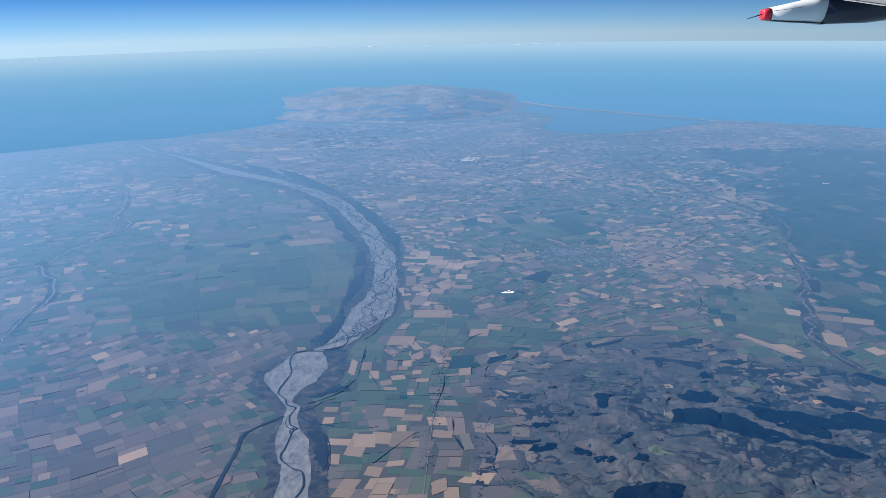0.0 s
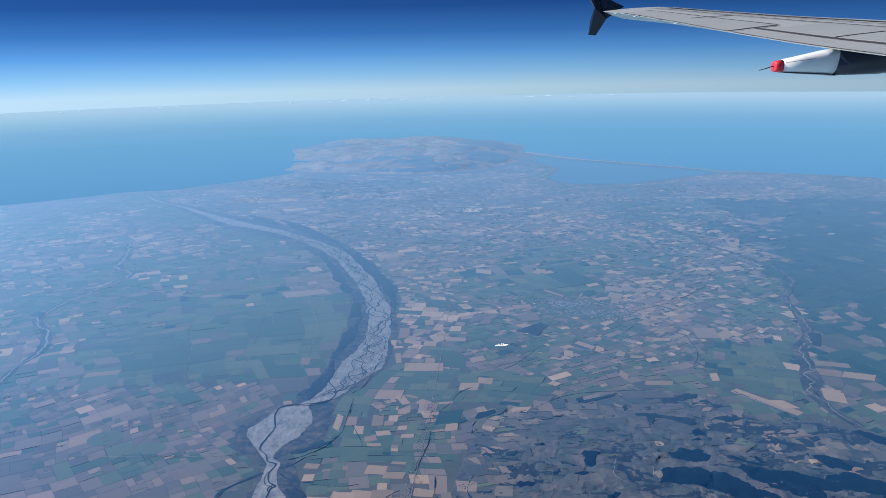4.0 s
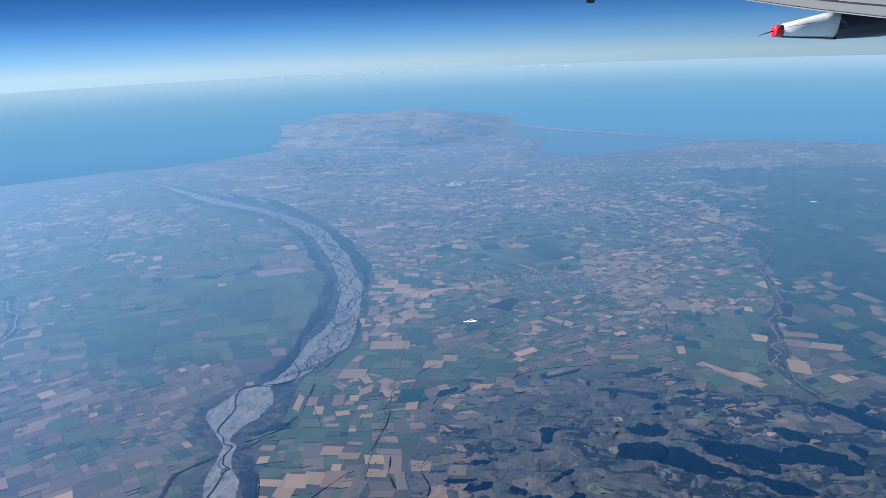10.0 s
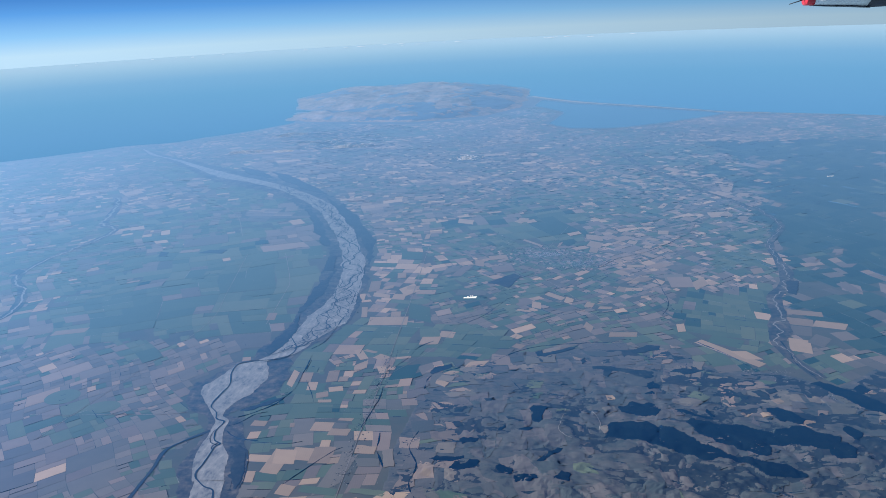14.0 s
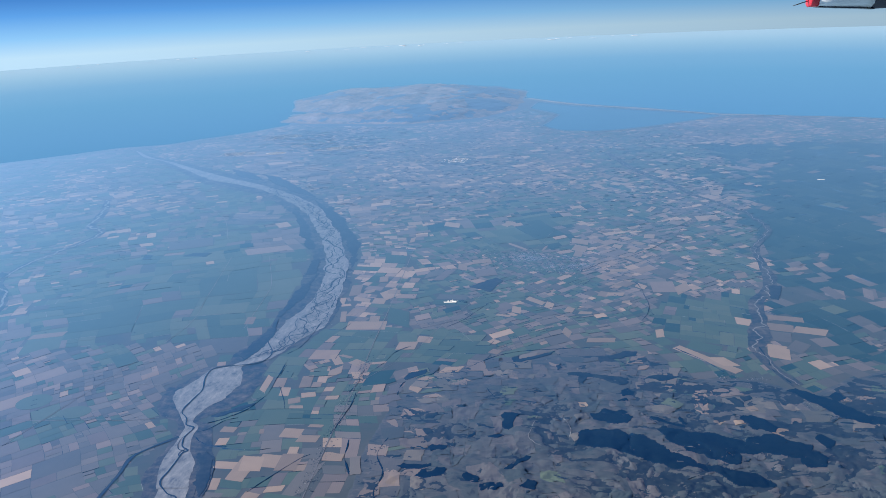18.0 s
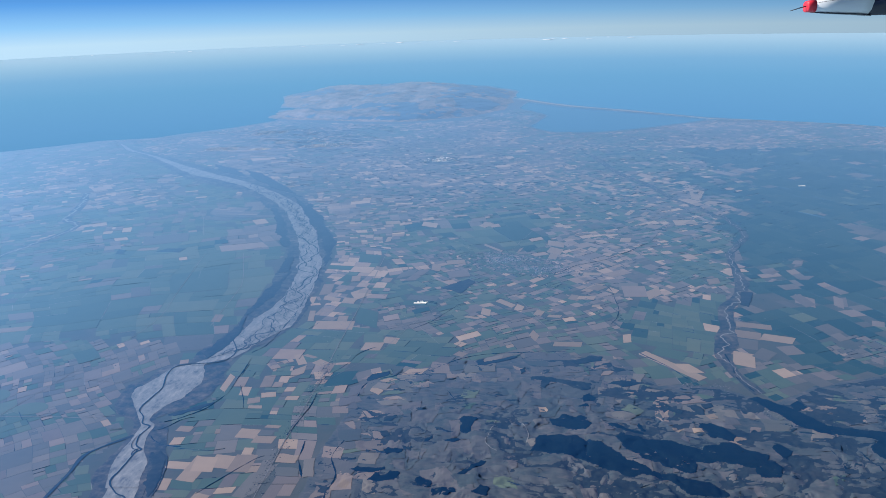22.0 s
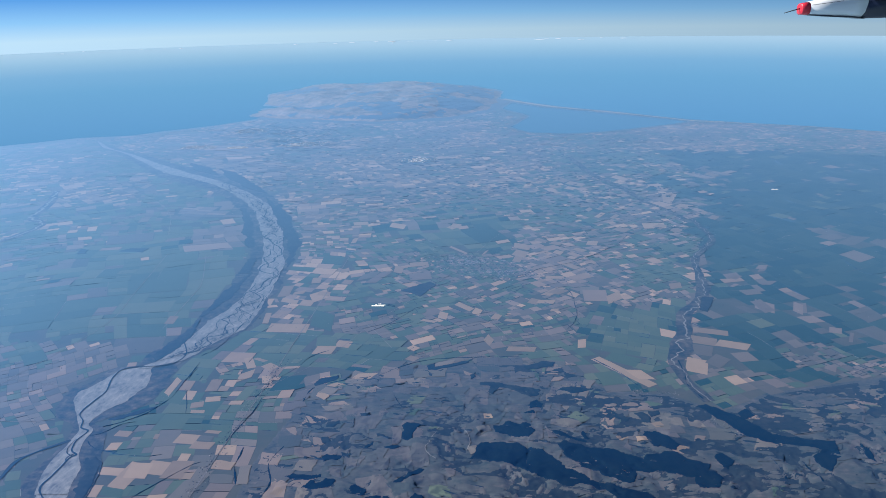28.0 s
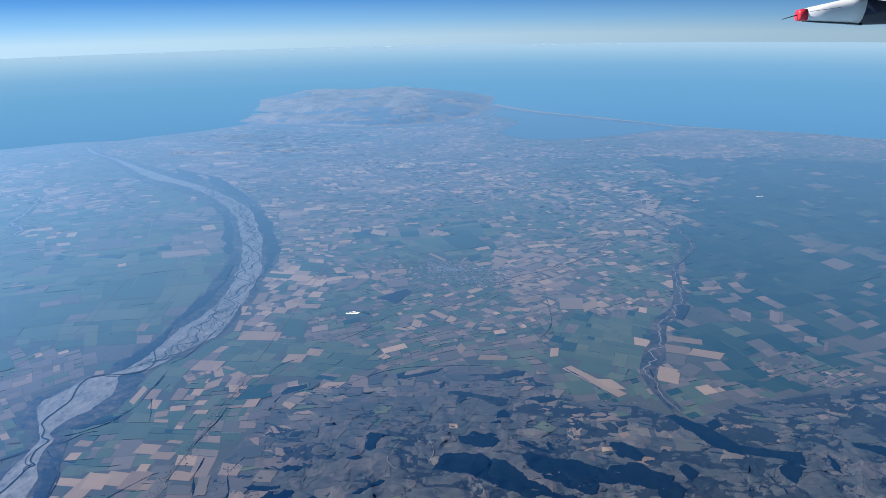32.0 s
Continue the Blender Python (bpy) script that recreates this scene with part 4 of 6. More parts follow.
def parcels(u0, v0, u1, v1, size, out, long=1.0):
    """Halve a block again and again into paddocks of about the size, long times as wide as deep."""
    du, dv = u1 - u0, (v1 - v0) * long
    goal = size * rng.uniform(0.6, 1.6)
    if max(du, dv) < goal or (max(du, dv) < 2.4 * size and rng.random() < 0.2):
        out.append((u0, v0, u1, v1))
        return
    t = rng.choice((0.5, 0.5, 0.34, 0.66, rng.uniform(0.3, 0.7)))
    if du * rng.uniform(0.7, 1.4) > dv:
        m = u0 + (u1 - u0) * t
        parcels(u0, v0, m, v1, size, out, long), parcels(m, v0, u1, v1, size, out, long)
    else:
        m = v0 + (v1 - v0) * t
        parcels(u0, v0, u1, m, size, out, long), parcels(u0, m, u1, v1, size, out, long)


def bend(x, y):
    """Lets the field lines sway a little with the country."""
    return x + 0.35 * math.sin(0.41 * y + 0.23 * x) + 0.12 * math.sin(1.3 * y - 0.7 * x), y + 0.35 * math.sin(0.37 * x - 0.29 * y + 1) + 0.12 * math.sin(1.1 * x + 0.8 * y)


KINDS = ("pasture", "wet", "dry", "fallow", "stubble")
# the country, part by part: angle of the field lines, size, length to depth, and the shares of the KINDS; a later part lies over an earlier one
COUNTRY = []


def country(angle, size, long, shares, outline, hedges=0.08):
    COUNTRY.append((angle, size, long, shares, outline, hedges))


country(24, 0.36, 1.12, (0.38, 0.05, 0.3, 0.16, 0.11), [(-60, -40), (60, -40), (60, 90), (-60, 90)])
country(16, 0.55, 1.12, (0.5, 0, 0.36, 0.1, 0.04), [(-60, -40), (-8.4, -40), (-8.4, 8), (-12, 20), (-20, 28), (-30, 40), (-60, 60)], 0.03)
# this and the later right-hand part use dimmed green to darken that side
country(30, 0.66, 1.15, (0.03, 0.93, 0.03, 0.01, 0), [(8.8, -1), (9.6, 8), (11.5, 15), (14, 22), (14, 33), (34, 30), (34, -3), (12, -3)], 0.03)
country(20, 0.42, 1.25, (0.25, 0, 0.4, 0.22, 0.13), [(-26, 40), (-16, 48), (-4, 50), (6, 41), (5, 24), (-4.8, 20), (-9.3, 20.3), (-12, 23.4), (-20, 31)], 0.03)
country(24, 0.4, 1.25, (0.2, 0, 0.32, 0.28, 0.2), [(13, 41), (19, 46), (34, 41), (30, 34), (21, 33.5), (14, 35)], 0.02)
country(10, 0.42, 1.3, (0.17, 0, 0.28, 0.27, 0.28), [(-9.3, 20.3), (-4.3, 20.5), (-4.0, 14), (-4.4, 9), (-6.8, 9), (-7.6, 12.4)], 0.08)
country(-8, 0.44, 1.05, (0.38, 0, 0.24, 0.14, 0.22), [(-6.2, 4.3), (-7, 9.5), (-4.4, 11), (-3.6, 5), (-4.2, 2.2), (-6, 0.6)], 0.1)
country(24, 0.89, 1.1, (0.42, 0.4, 0.1, 0.05, 0.03), [(-4.6, 13.2), (-1.1, 12.1), (0.45, 9.5), (2.2, 10.2), (3.6, 14.8), (1.7, 16), (-0.6, 14), (-3.1, 15.1)], 0.06)
country(31, 0.35, 1.12, (0.17, 0, 0.33, 0.3, 0.2), [(-2.5, 9.6), (-1, 10.4), (0.6, 7.3), (3, 7.9), (2.5, 2.6), (0.5, 1.2), (-1.8, 2.6), (-3.4, 6.7)], 0.16)
country(28, 0.37, 1.18, (0.25, 0.02, 0.3, 0.26, 0.17), [(3.2, 11), (7.1, 14.6), (9.5, 16.7), (11.1, 11.6), (9.3, 5.8), (6.1, 3.5), (3.4, 2.6), (2.7, 7.2)], 0.13)
country(22, 0.59, 1.15, (0.1, 0.42, 0.16, 0.17, 0.15), [(10.7, 24.8), (15.6, 24.4), (13.5, 17.6), (9.4, 17.2)], 0.05)
country(-20, 0.5, 1.05, (0.6, 0.28, 0.07, 0.03, 0.02), [(5.1, 5.9), (6.1, 3.5), (8.5, 4.6), (7.2, -0.2), (5.9, -1.3), (4.3, 0.3)], 0.08)
country(27, 0.34, 1.12, (0.24, 0, 0.5, 0.21, 0.05), [(-4.2, 2.7), (-1.8, 2.7), (0.5, 1.2), (4.4, 2.5), (4, -1), (1.4, -1.4), (-0.4, -1), (-0.8, 0.7), (-3.2, 0.8)], 0.16)
country(-12, 0.55, 1.07, (0.8, 0.02, 0.1, 0.05, 0.03), [(-8.3, 0.8), (-6.1, 2.2), (-4.4, 1.2), (-0.8, 0.7), (-0.9, -1.3), (-3, -1.3), (-4.7, -0.9), (-6.5, -0.9), (-6.9, -3.7), (-7.8, -3)], 0.12)
country(-4, 0.45, 1.02, (0.44, 0.02, 0.3, 0.13, 0.11), [(-7, -2.4), (-5.4, -0.9), (-4, -0.9), (-3.6, -2.4), (-3.6, -12), (-7.9, -12), (-8.3, -4.8), (-7.4, -3.7)], 0.14)
country(20, 0.73, 1.1, (0.04, 0.89, 0.05, 0.01, 0.01), [(9.7, 7), (12.1, 8.4), (16, 4.5), (16, -1.5), (9.5, -1.2), (7.5, -0.2)], 0.05)
country(14, 0.3, 1.2, (0.2, 0.12, 0.38, 0.22, 0.08), [(10.81, 0.72), (11.74, 0.48), (12.27, -0.06), (13.17, -0.51), (13.5, -1.8), (11.63, -1.53), (10.75, -1.2), (10.41, -0.16)], 0.2)
country(30, 0.5, 1.15, (0.37, 0, 0.38, 0.16, 0.09), [(-40, 28), (-28.7, 34.4), (-19, 21), (-16.5, 11), (-17.8, 6.5), (-19.5, 4.5), (-34, 4)], 0.04)
country(18, 0.85, 1.1, (0.86, 0.03, 0.09, 0.015, 0.005), [(-16.7, 11), (-12.8, 14.6), (-8, 8), (-8.6, 4), (-9, -0.5), (-11.7, 0.9), (-16.4, 0.5), (-19, 4.7), (-16.6, 6.5)], 0.02)
country(38, 0.42, 1.12, (0.14, 0, 0.62, 0.21, 0.03), [(-24, 1.5), (-16.1, 0.2), (-10, 0.6), (-9.6, -1.2), (-10.3, -2.3), (-9.9, -4.3), (-9.3, -5), (-9.2, -12), (-24, -12)], 0.06)
country(20, 0.6, 1.3, (0.85, 0.05, 0.08, 0.02, 0), [(-9.8, -6.0), (-9.3, -5.5), (-9.1, -7), (-8.9, -9.5), (-9.8, -9.5)], 0.05)
country(-8, 1.1, 3.2, (0, 0, 0.3, 0.7, 0), [(-15.36, 17.89), (-12.79, 18.58), (-11.13, 15.35), (-14.13, 14.88)], 0.02)
country(16, 0.9, 1.2, (0, 0, 0.1, 0.86, 0.04), [(-12.42, 13.38), (-10.33, 13.96), (-8.9, 10.0), (-11.34, 9.95)], 0.03)
country(33, 0.15, 1.0, (0.33, 0, 0.3, 0.3, 0.07), [(-1.0, 9.4), (0.6, 9.7), (1.9, 8.9), (3.2, 8.3), (3.6, 7.2), (2.2, 6.4), (0.8, 6.9), (-0.5, 7.5)], 0.12)
country(12, 1.0, 2.4, (0.05, 0, 0.2, 0.65, 0.1), [(-20.84, 36.53), (-16.5, 37.3), (-12.63, 28.38), (-10.0, 20.9), (-12.0, 23.9), (-14.9, 27.4), (-18.1, 31.9)], 0.3)
fields = {k: [] for k in KINDS}
belts = []
tracks = []
for part_of, (angle, size, long, shares, outline, hedges) in enumerate(COUNTRY):
    ca, sa_ = math.cos(radians(angle)), math.sin(radians(angle))
    ring = np.clip(np.array(outline), (-46, -12), (46, 62))
    ring = np.array([(a, b) for a in (ring[:, 0].min(), ring[:, 0].max()) for b in (ring[:, 1].min(), ring[:, 1].max())])
    ru, rv = ring @ (ca, sa_), ring @ (-sa_, ca)
    out = []
    for bu in np.arange(math.floor(ru.min()) - 1, ru.max() + 1, 4):
        for bv in np.arange(math.floor(rv.min()) - 1, rv.max() + 1, 4):
            parcels(bu, bv, bu + 4, bv + 4, size, out, long)
    q = np.array(out)
    uc, vc = (q[:, 0] + q[:, 2]) / 2, (q[:, 1] + q[:, 3]) / 2
    px, py = uc * ca - vc * sa_, uc * sa_ + vc * ca
    px, py = px + 0.35 * np.sin(0.41 * py + 0.23 * px) + 0.12 * np.sin(1.3 * py - 0.7 * px), py + 0.35 * np.sin(0.37 * px - 0.29 * py + 1) + 0.12 * np.sin(1.1 * px + 0.8 * py)
    ok = (np.abs(px) < 44) & (py > -9.5) & (py < 58) & (np.abs(px) < 13 + 0.62 * (py + 23))
    q, px, py = q[ok], px[ok], py[ok]
    sway = 0.35 + 0.035 * np.maximum(py, 0)
    jx, jy = px + sway * noise2(px, py, 0.35, 51, 3), py + sway * noise2(px, py, 0.35, 52, 3)
    ok = free(px, py) & (inside(PENINSULA, px, py) < -1) & ~in_own(px, py, -0.06) & (inside(outline, jx, jy) > 0)
    for later in COUNTRY[part_of + 1:]:
        ok &= inside(later[4], jx, jy) <= 0
    q, px, py = q[ok], px[ok], py[ok]
    use = [None] * len(px)
    for row in ZONES:
        for i in np.nonzero(inside(corners(row), px, py) > 0)[0]:
            use[i] = row[0]
    lush, ripe = noise2(px, py, 0.16, 31, 3), noise2(px, py, 0.3, 33, 3)
    for (u0, v0, u1, v1), x, y, n1, n2, zone in zip(q.tolist(), px.tolist(), py.tolist(), lush.tolist(), ripe.tolist(), use):
        w = [shares[0] * math.exp(3 * n1), shares[1] * math.exp(3 * n1), shares[2], shares[3] * math.exp(3 * n2), shares[4] * math.exp(4 * n2)]
        kind = rng.choices(KINDS, w)[0]
        if zone and rng.random() < 0.8:
            kind = "wet" if zone == "pasture" and shares[1] > shares[0] else zone
        g = 0.0045
        quad = [bend(u * ca - v * sa_, u * sa_ + v * ca) for u, v in ((u0 + g, v0 + g), (u1 - g, v0 + g), (u1 - g, v1 - g), (u0 + g, v1 - g))]
        fields[kind].append((quad, part_of))
        if rng.random() < (0.2 if shares[0] > 0.5 else 0.08 if shares[1] > 0.5 else 0.04) and y < 30:
            k = rng.randrange(3)
            tracks.append((*quad[k], *quad[k + 1], rng.uniform(0.007, 0.014)))
        for i in (0, 1, 2):
            if rng.random() < hedges * (1.3 if y < 12 else 1.1 if y < 26 else 0.5):
                (ax, ay), (bx, by) = quad[i], quad[i + 1]
                s, e = rng.choice(((0, 1), (0, 1), (rng.uniform(0, 0.5), rng.uniform(0.5, 1))))
                belts.append((ax + (bx - ax) * s, ay + (by - ay) * s, ax + (bx - ax) * e, ay + (by - ay) * e, rng.choice((0.006, 0.008, 0.011, 0.015)) * (1 + max(y, 0) / 18)))

LIFT = 0.0016
THICK = 0.003


def slab_object(name, quad, material, parent):
    cx, cy = sum(p[0] for p in quad) / 4, sum(p[1] for p in quad) / 4
    z0 = float(gz(np.array([cx]), np.array([cy]))[0])
    v = [(px - cx, py - cy, 0) for px, py in quad]
    zs = gz(np.array([p[0] for p in quad]), np.array([p[1] for p in quad])) - z0
    v = [(a, b, float(zz) - THICK + LIFT) for (a, b, _), zz in zip(v, zs)] + [(a, b, float(zz) + LIFT) for (a, b, _), zz in zip(v, zs)]
    ob = mesh_object(name, v, [(4, 5, 6, 7), (0, 1, 5, 4), (1, 2, 6, 5), (2, 3, 7, 6), (3, 0, 4, 7)], material, parent)
    ob.location = (cx, cy, z0)
    return ob


def slab_stuff(name, quads, material):
    q = np.array([quad for quad, _ in quads])
    z = gz(q[..., 0], q[..., 1]) + LIFT + 0.00005 * np.array([part_of for _, part_of in quads])[:, None]
    n = len(q)
    low, high = np.concatenate([q, (z - THICK)[..., None]], 2), np.concatenate([q, z[..., None]], 2)
    verts = np.concatenate([low, high], 1).reshape(-1, 3)
    base = np.arange(n)[:, None] * 8
    faces = np.concatenate([base + np.array(f) for f in ((4, 5, 6, 7), (0, 1, 5, 4), (1, 2, 6, 5), (2, 3, 7, 6), (3, 0, 4, 7))])
    return mesh_object(name, verts, faces, material)


NEAR = {"fallow": M_FALLOW_1, "pasture": M_PASTURE_1, "dry": M_DRY_1, "stubble": M_STUBBLE_1, "wet": M_DIM_PASTURE}
FAR = {"fallow": M_FALLOW, "pasture": M_PASTURE, "dry": M_DRY, "stubble": M_STUBBLE, "wet": M_DIM_PASTURE}
LABEL = {"fallow": "dull pinkish-brown fallow fields on the plain", "pasture": "green irrigated pasture fields on the plain", "dry": "brown dry grass fields on the plain", "stubble": "pale tan harvested stubble fields on the plain", "wet": "deep green pasture fields on the plain, dimmed in colour"}


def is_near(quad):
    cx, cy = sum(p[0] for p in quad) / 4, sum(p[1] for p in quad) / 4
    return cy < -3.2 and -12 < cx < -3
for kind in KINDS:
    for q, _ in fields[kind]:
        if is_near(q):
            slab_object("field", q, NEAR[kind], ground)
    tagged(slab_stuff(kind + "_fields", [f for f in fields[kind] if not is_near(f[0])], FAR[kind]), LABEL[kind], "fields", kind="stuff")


def draped(name, quad, material, parent, n=5, lift=0.007):
    """A field laid over the hills: a fine patch with a skirt."""
    (ax, ay), (bx, by), (cx, cy), (dx, dy) = quad
    t = np.linspace(-0.04, 1.04, n + 3)
    t[0], t[1], t[-2], t[-1] = 0, 0, 1, 1
    U, V = np.meshgrid(t, t)
    X = (ax * (1 - U) + bx * U) * (1 - V) + (dx * (1 - U) + cx * U) * V
    Y = (ay * (1 - U) + by * U) * (1 - V) + (dy * (1 - U) + cy * U) * V
    X, Y = X + 0.1 * noise2(X, Y, 1.8, 61, 3), Y + 0.1 * noise2(X, Y, 1.8, 62, 3)
    Z = top(X, Y) + lift
    Z[0], Z[-1], Z[:, 0], Z[:, -1] = Z[0] - 0.005, Z[-1] - 0.005, Z[:, 0] - 0.005, Z[:, -1] - 0.005
    m = n + 3
    j, i = np.meshgrid(np.arange(m - 1), np.arange(m - 1), indexing="ij")
    a = (j * m + i).ravel()
    return mesh_object(name, np.stack([X.ravel(), Y.ravel(), Z.ravel()], 1), np.stack([a, a + 1, a + m + 1, a + m], 1), material, parent)


LIFT = 0.012
for i, row in enumerate(OWN):
    if row[0] == "dry" and 9 < row[1] < 16:
        continue
    LIFT = 0.0028 + 0.0002 * (i % 12)
    if -5.3 < row[1] < -3.4 and row[2] < -2:
        draped("field", corners(row), NEAR[row[0]], ground, 8, 0.009)
    else:
        # fields to the right take duller materials, dimming that side by colour
        slab_object("field", corners(row), M_DRY if row[0] == "dry" and row[1] > 7 else M_FALLOW_1 if row[0] == "stubble" and row[1] > 9.3 and row[2] < 9 else NEAR[row[0]], ground)


def round_field(cx, cy, rx, ry):
    """A field watered by a turning boom: a thin disc."""
    ring = [(cx + rx * math.cos(2 * math.pi * k / 28), cy + ry * math.sin(2 * math.pi * k / 28)) for k in range(28)]
    z = float(gz(np.array([cx]), np.array([cy]))[0])
    v = [(p, q, z + 0.002) for p, q in ring] + [(p, q, z + 0.0062) for p, q in ring]
    return mesh_object("round_field", v, [tuple(range(28, 56))] + [(k, (k + 1) % 28, 28 + (k + 1) % 28, 28 + k) for k in range(28)], M_PASTURE_1, ground)


for row in ((-0.92, 3.27, 0.28, 0.28), (-0.01, 4.32, 0.35, 0.35), (-4.15, 3.5, 0.3, 0.3), (-12.55, -3.84, 0.46, 0.34), (-14.1, -3.2, 0.5, 0.45)):
    round_field(*row)
for row in HILL_FIELDS:
    draped("field", corners(row), NEAR[row[0]], hills, 12, 0.011)
# paddocks on the hills: uneven patches between gullies
hr = random.Random(8)
hq = []
parcels(-5, -10, 20, 0, 0.42, hq)
for (u0, v0, u1, v1) in hq:
    x, y = (u0 + u1) / 2, (v0 + v1) / 2
    depth = float(inside(FOOTHILLS, np.array([x]), np.array([y]))[0])
    if depth < 0.15 or hr.random() < (0.12 if depth < 1.6 else 0.5) or math.hypot(x - 2, y + 5.5) < 0.8:
        continue
    jit = lambda: hr.uniform(-0.12, 0.12)
    quad = [bend(u + jit(), v + jit()) for u, v in ((u0, v0), (u1, v0), (u1, v1), (u0, v1))]
    low = depth < 1.6
    draped("field", quad, NEAR[hr.choice(("dry", "fallow", "dry", "dry", "fallow", "pasture"))] if low and hr.random() < 0.55 else M_HILL_FIELD if hr.random() < 0.97 else NEAR["pasture"], hills, 11, 0.008)
    if hr.random() < 0.1:
        k = hr.randrange(3)
        belts.append((*quad[k], *quad[k + 1], hr.uniform(0.01, 0.024)))
mid = np.array([((b[0] + b[2]) / 2, (b[1] + b[3]) / 2) for b in belts])
belts = [b for b, hit in zip(belts, in_own(mid[:, 0], mid[:, 1], 0.03)) if not hit]


def dry_land(rows):
    """Leaves out the lines that would run into the river bed."""
    r = np.array(rows)
    ok = (river_gap(r[:, 0], r[:, 1]) > 0.02) & (river_gap(r[:, 2], r[:, 3]) > 0.02) & (river_gap((r[:, 0] + r[:, 2]) / 2, (r[:, 1] + r[:, 3]) / 2) > 0.02)
    return [row for row, keep in zip(rows, ok) if keep]



tagged(bars("farm_tracks", dry_land(tracks), M_GRAVEL, 0.0032), "thin pale farm tracks between fields", "tracks", kind="stuff")
tagged(bars("shelterbelts", dry_land(belts), M_HEDGE, 0.009), "dark green shelterbelt hedges between fields", "hedges", kind="stuff")


# ---- forests ----
HILLS, BANKS = "dark pine plantation on the brown hills", "dark willow and pine belt near the river bed"


def forest(outline, label, seed, cell=0.02, material=M_FOREST):
    """A block of trees in an outline: ragged rim, bumpy canopy some 25 m high, sides down to the ground."""
    p = np.array(outline)
    lo, hi = p.min(0) - 0.15, p.max(0) + 0.15
    cell = max(cell, (hi - lo).max() / 170)
    X, Y = np.meshgrid(np.arange(lo[0], hi[0], cell), np.arange(lo[1], hi[1], cell))
    rag_ = min(max(0.03 * float((hi - lo).max()), 0.07), 0.22)
    d = inside(outline, X, Y) + rag_ * noise2(X, Y, 0.28 / rag_, seed, 4) + 0.03 * noise2(X, Y, 1.5, seed + 3, 2)
    Z = top(X, Y) + np.where(d > 0, 0.0165 + 0.003 * noise2(X, Y, 14, seed, 2), -0.012)
    nx = X.shape[1]
    j, i = np.meshgrid(np.arange(X.shape[0] - 1), np.arange(nx - 1), indexing="ij")
    a = (j * nx + i).ravel()
    faces = np.stack([a, a + 1, a + nx + 1, a + nx], 1)
    faces = faces[(d > 0).ravel()[faces].any(1)]
    used = np.unique(faces)
    back = np.full(X.size, -1)
    back[used] = np.arange(len(used))
    ob = mesh_object("forest", np.stack([X.ravel(), Y.ravel(), Z.ravel()], 1)[used], back[faces], material, None, True)
    return tagged(ob, label, "forest", "plantations")


forest([(1.59, -4.48), (2.04, -4.34), (2.53, -4.43), (2.63, -4.76), (2.48, -5.08), (2.11, -4.95), (1.70, -4.81)], HILLS, 1)
forest([(1.17, -5.29), (1.31, -5.21), (2.20, -5.32), (2.32, -5.50), (2.77, -5.63), (2.87, -5.85), (3.08, -6.16), (3.35, -6.44), (3.80, -6.73), (4.27, -6.89), (4.62, -7.06), (4.93, -7.16), (5.10, -7.43), (5.19, -7.72), (4.30, -7.72), (4.18, -7.48), (4.07, -7.17), (3.79, -7.06), (3.29, -7.06), (3.02, -6.85), (2.55, -6.58), (2.21, -6.28), (1.57, -6.12), (1.02, -6.00)], HILLS, 2)
forest([(3.20, -5.35), (3.32, -5.22), (3.56, -5.37), (3.95, -5.48), (4.34, -5.55), (4.71, -5.68), (5.07, -5.80), (5.67, -5.55), (5.92, -5.63), (6.08, -5.92), (6.52, -6.16), (6.31, -6.73), (5.85, -6.62), (5.40, -6.44), (5.03, -6.39), (4.82, -6.35), (4.69, -6.80), (4.57, -6.91), (4.26, -6.67), (3.98, -6.51), (3.56, -6.35), (3.36, -6.04), (3.28, -5.80)], HILLS, 3)
forest([(5.33, -4.63), (5.61, -4.63), (5.99, -4.96), (6.09, -5.30), (5.94, -5.55), (5.70, -5.48), (5.52, -5.17), (5.34, -4.82)], HILLS, 4)
forest([(2.93, -4.62), (3.28, -4.68), (3.65, -4.95), (3.92, -5.11), (3.86, -5.24), (3.54, -5.14), (3.17, -4.87)], HILLS, 5)
forest([(3.78, -4.65), (3.88, -4.63), (3.97, -5.06), (3.82, -5.11), (3.76, -4.90)], HILLS, 6)
forest([(4.67, -3.56), (4.84, -3.77), (5.07, -4.01), (4.99, -4.15), (4.72, -3.95)], HILLS, 7, material=M_BUSH)
forest([(5.22, -3.71), (5.52, -3.65), (5.66, -3.95), (5.64, -4.27), (5.46, -4.16)], HILLS, 8, material=M_BUSH)
forest([(5.66, -3.69), (5.91, -3.60), (5.93, -3.78), (5.67, -3.92)], HILLS, 9, material=M_BUSH)
forest([(5.40, -5.12), (5.59, -5.01), (5.67, -5.22), (5.54, -5.43), (5.40, -5.35)], HILLS, 10)
forest([(1.26, -2.12), (1.58, -2.05), (2.20, -2.27), (2.89, -2.48), (2.92, -2.81), (2.59, -2.97), (2.38, -2.81), (2.31, -2.68), (2.02, -2.47), (1.80, -2.33), (1.60, -2.80), (1.49, -2.73), (1.56, -2.33), (1.25, -2.29)], HILLS, 11, material=M_BUSH)
forest([(2.60, -3.23), (2.79, -3.14), (2.97, -3.30), (2.90, -3.45), (2.58, -3.60)], HILLS, 12)
forest([(2.36, -3.87), (2.64, -3.70), (2.67, -3.82), (2.38, -3.96)], HILLS, 13)
forest([(3.28, -2.49), (3.80, -2.22), (4.17, -2.33), (4.31, -2.43), (3.95, -2.63), (3.75, -2.72), (3.63, -2.56)], HILLS, 14, material=M_BUSH)
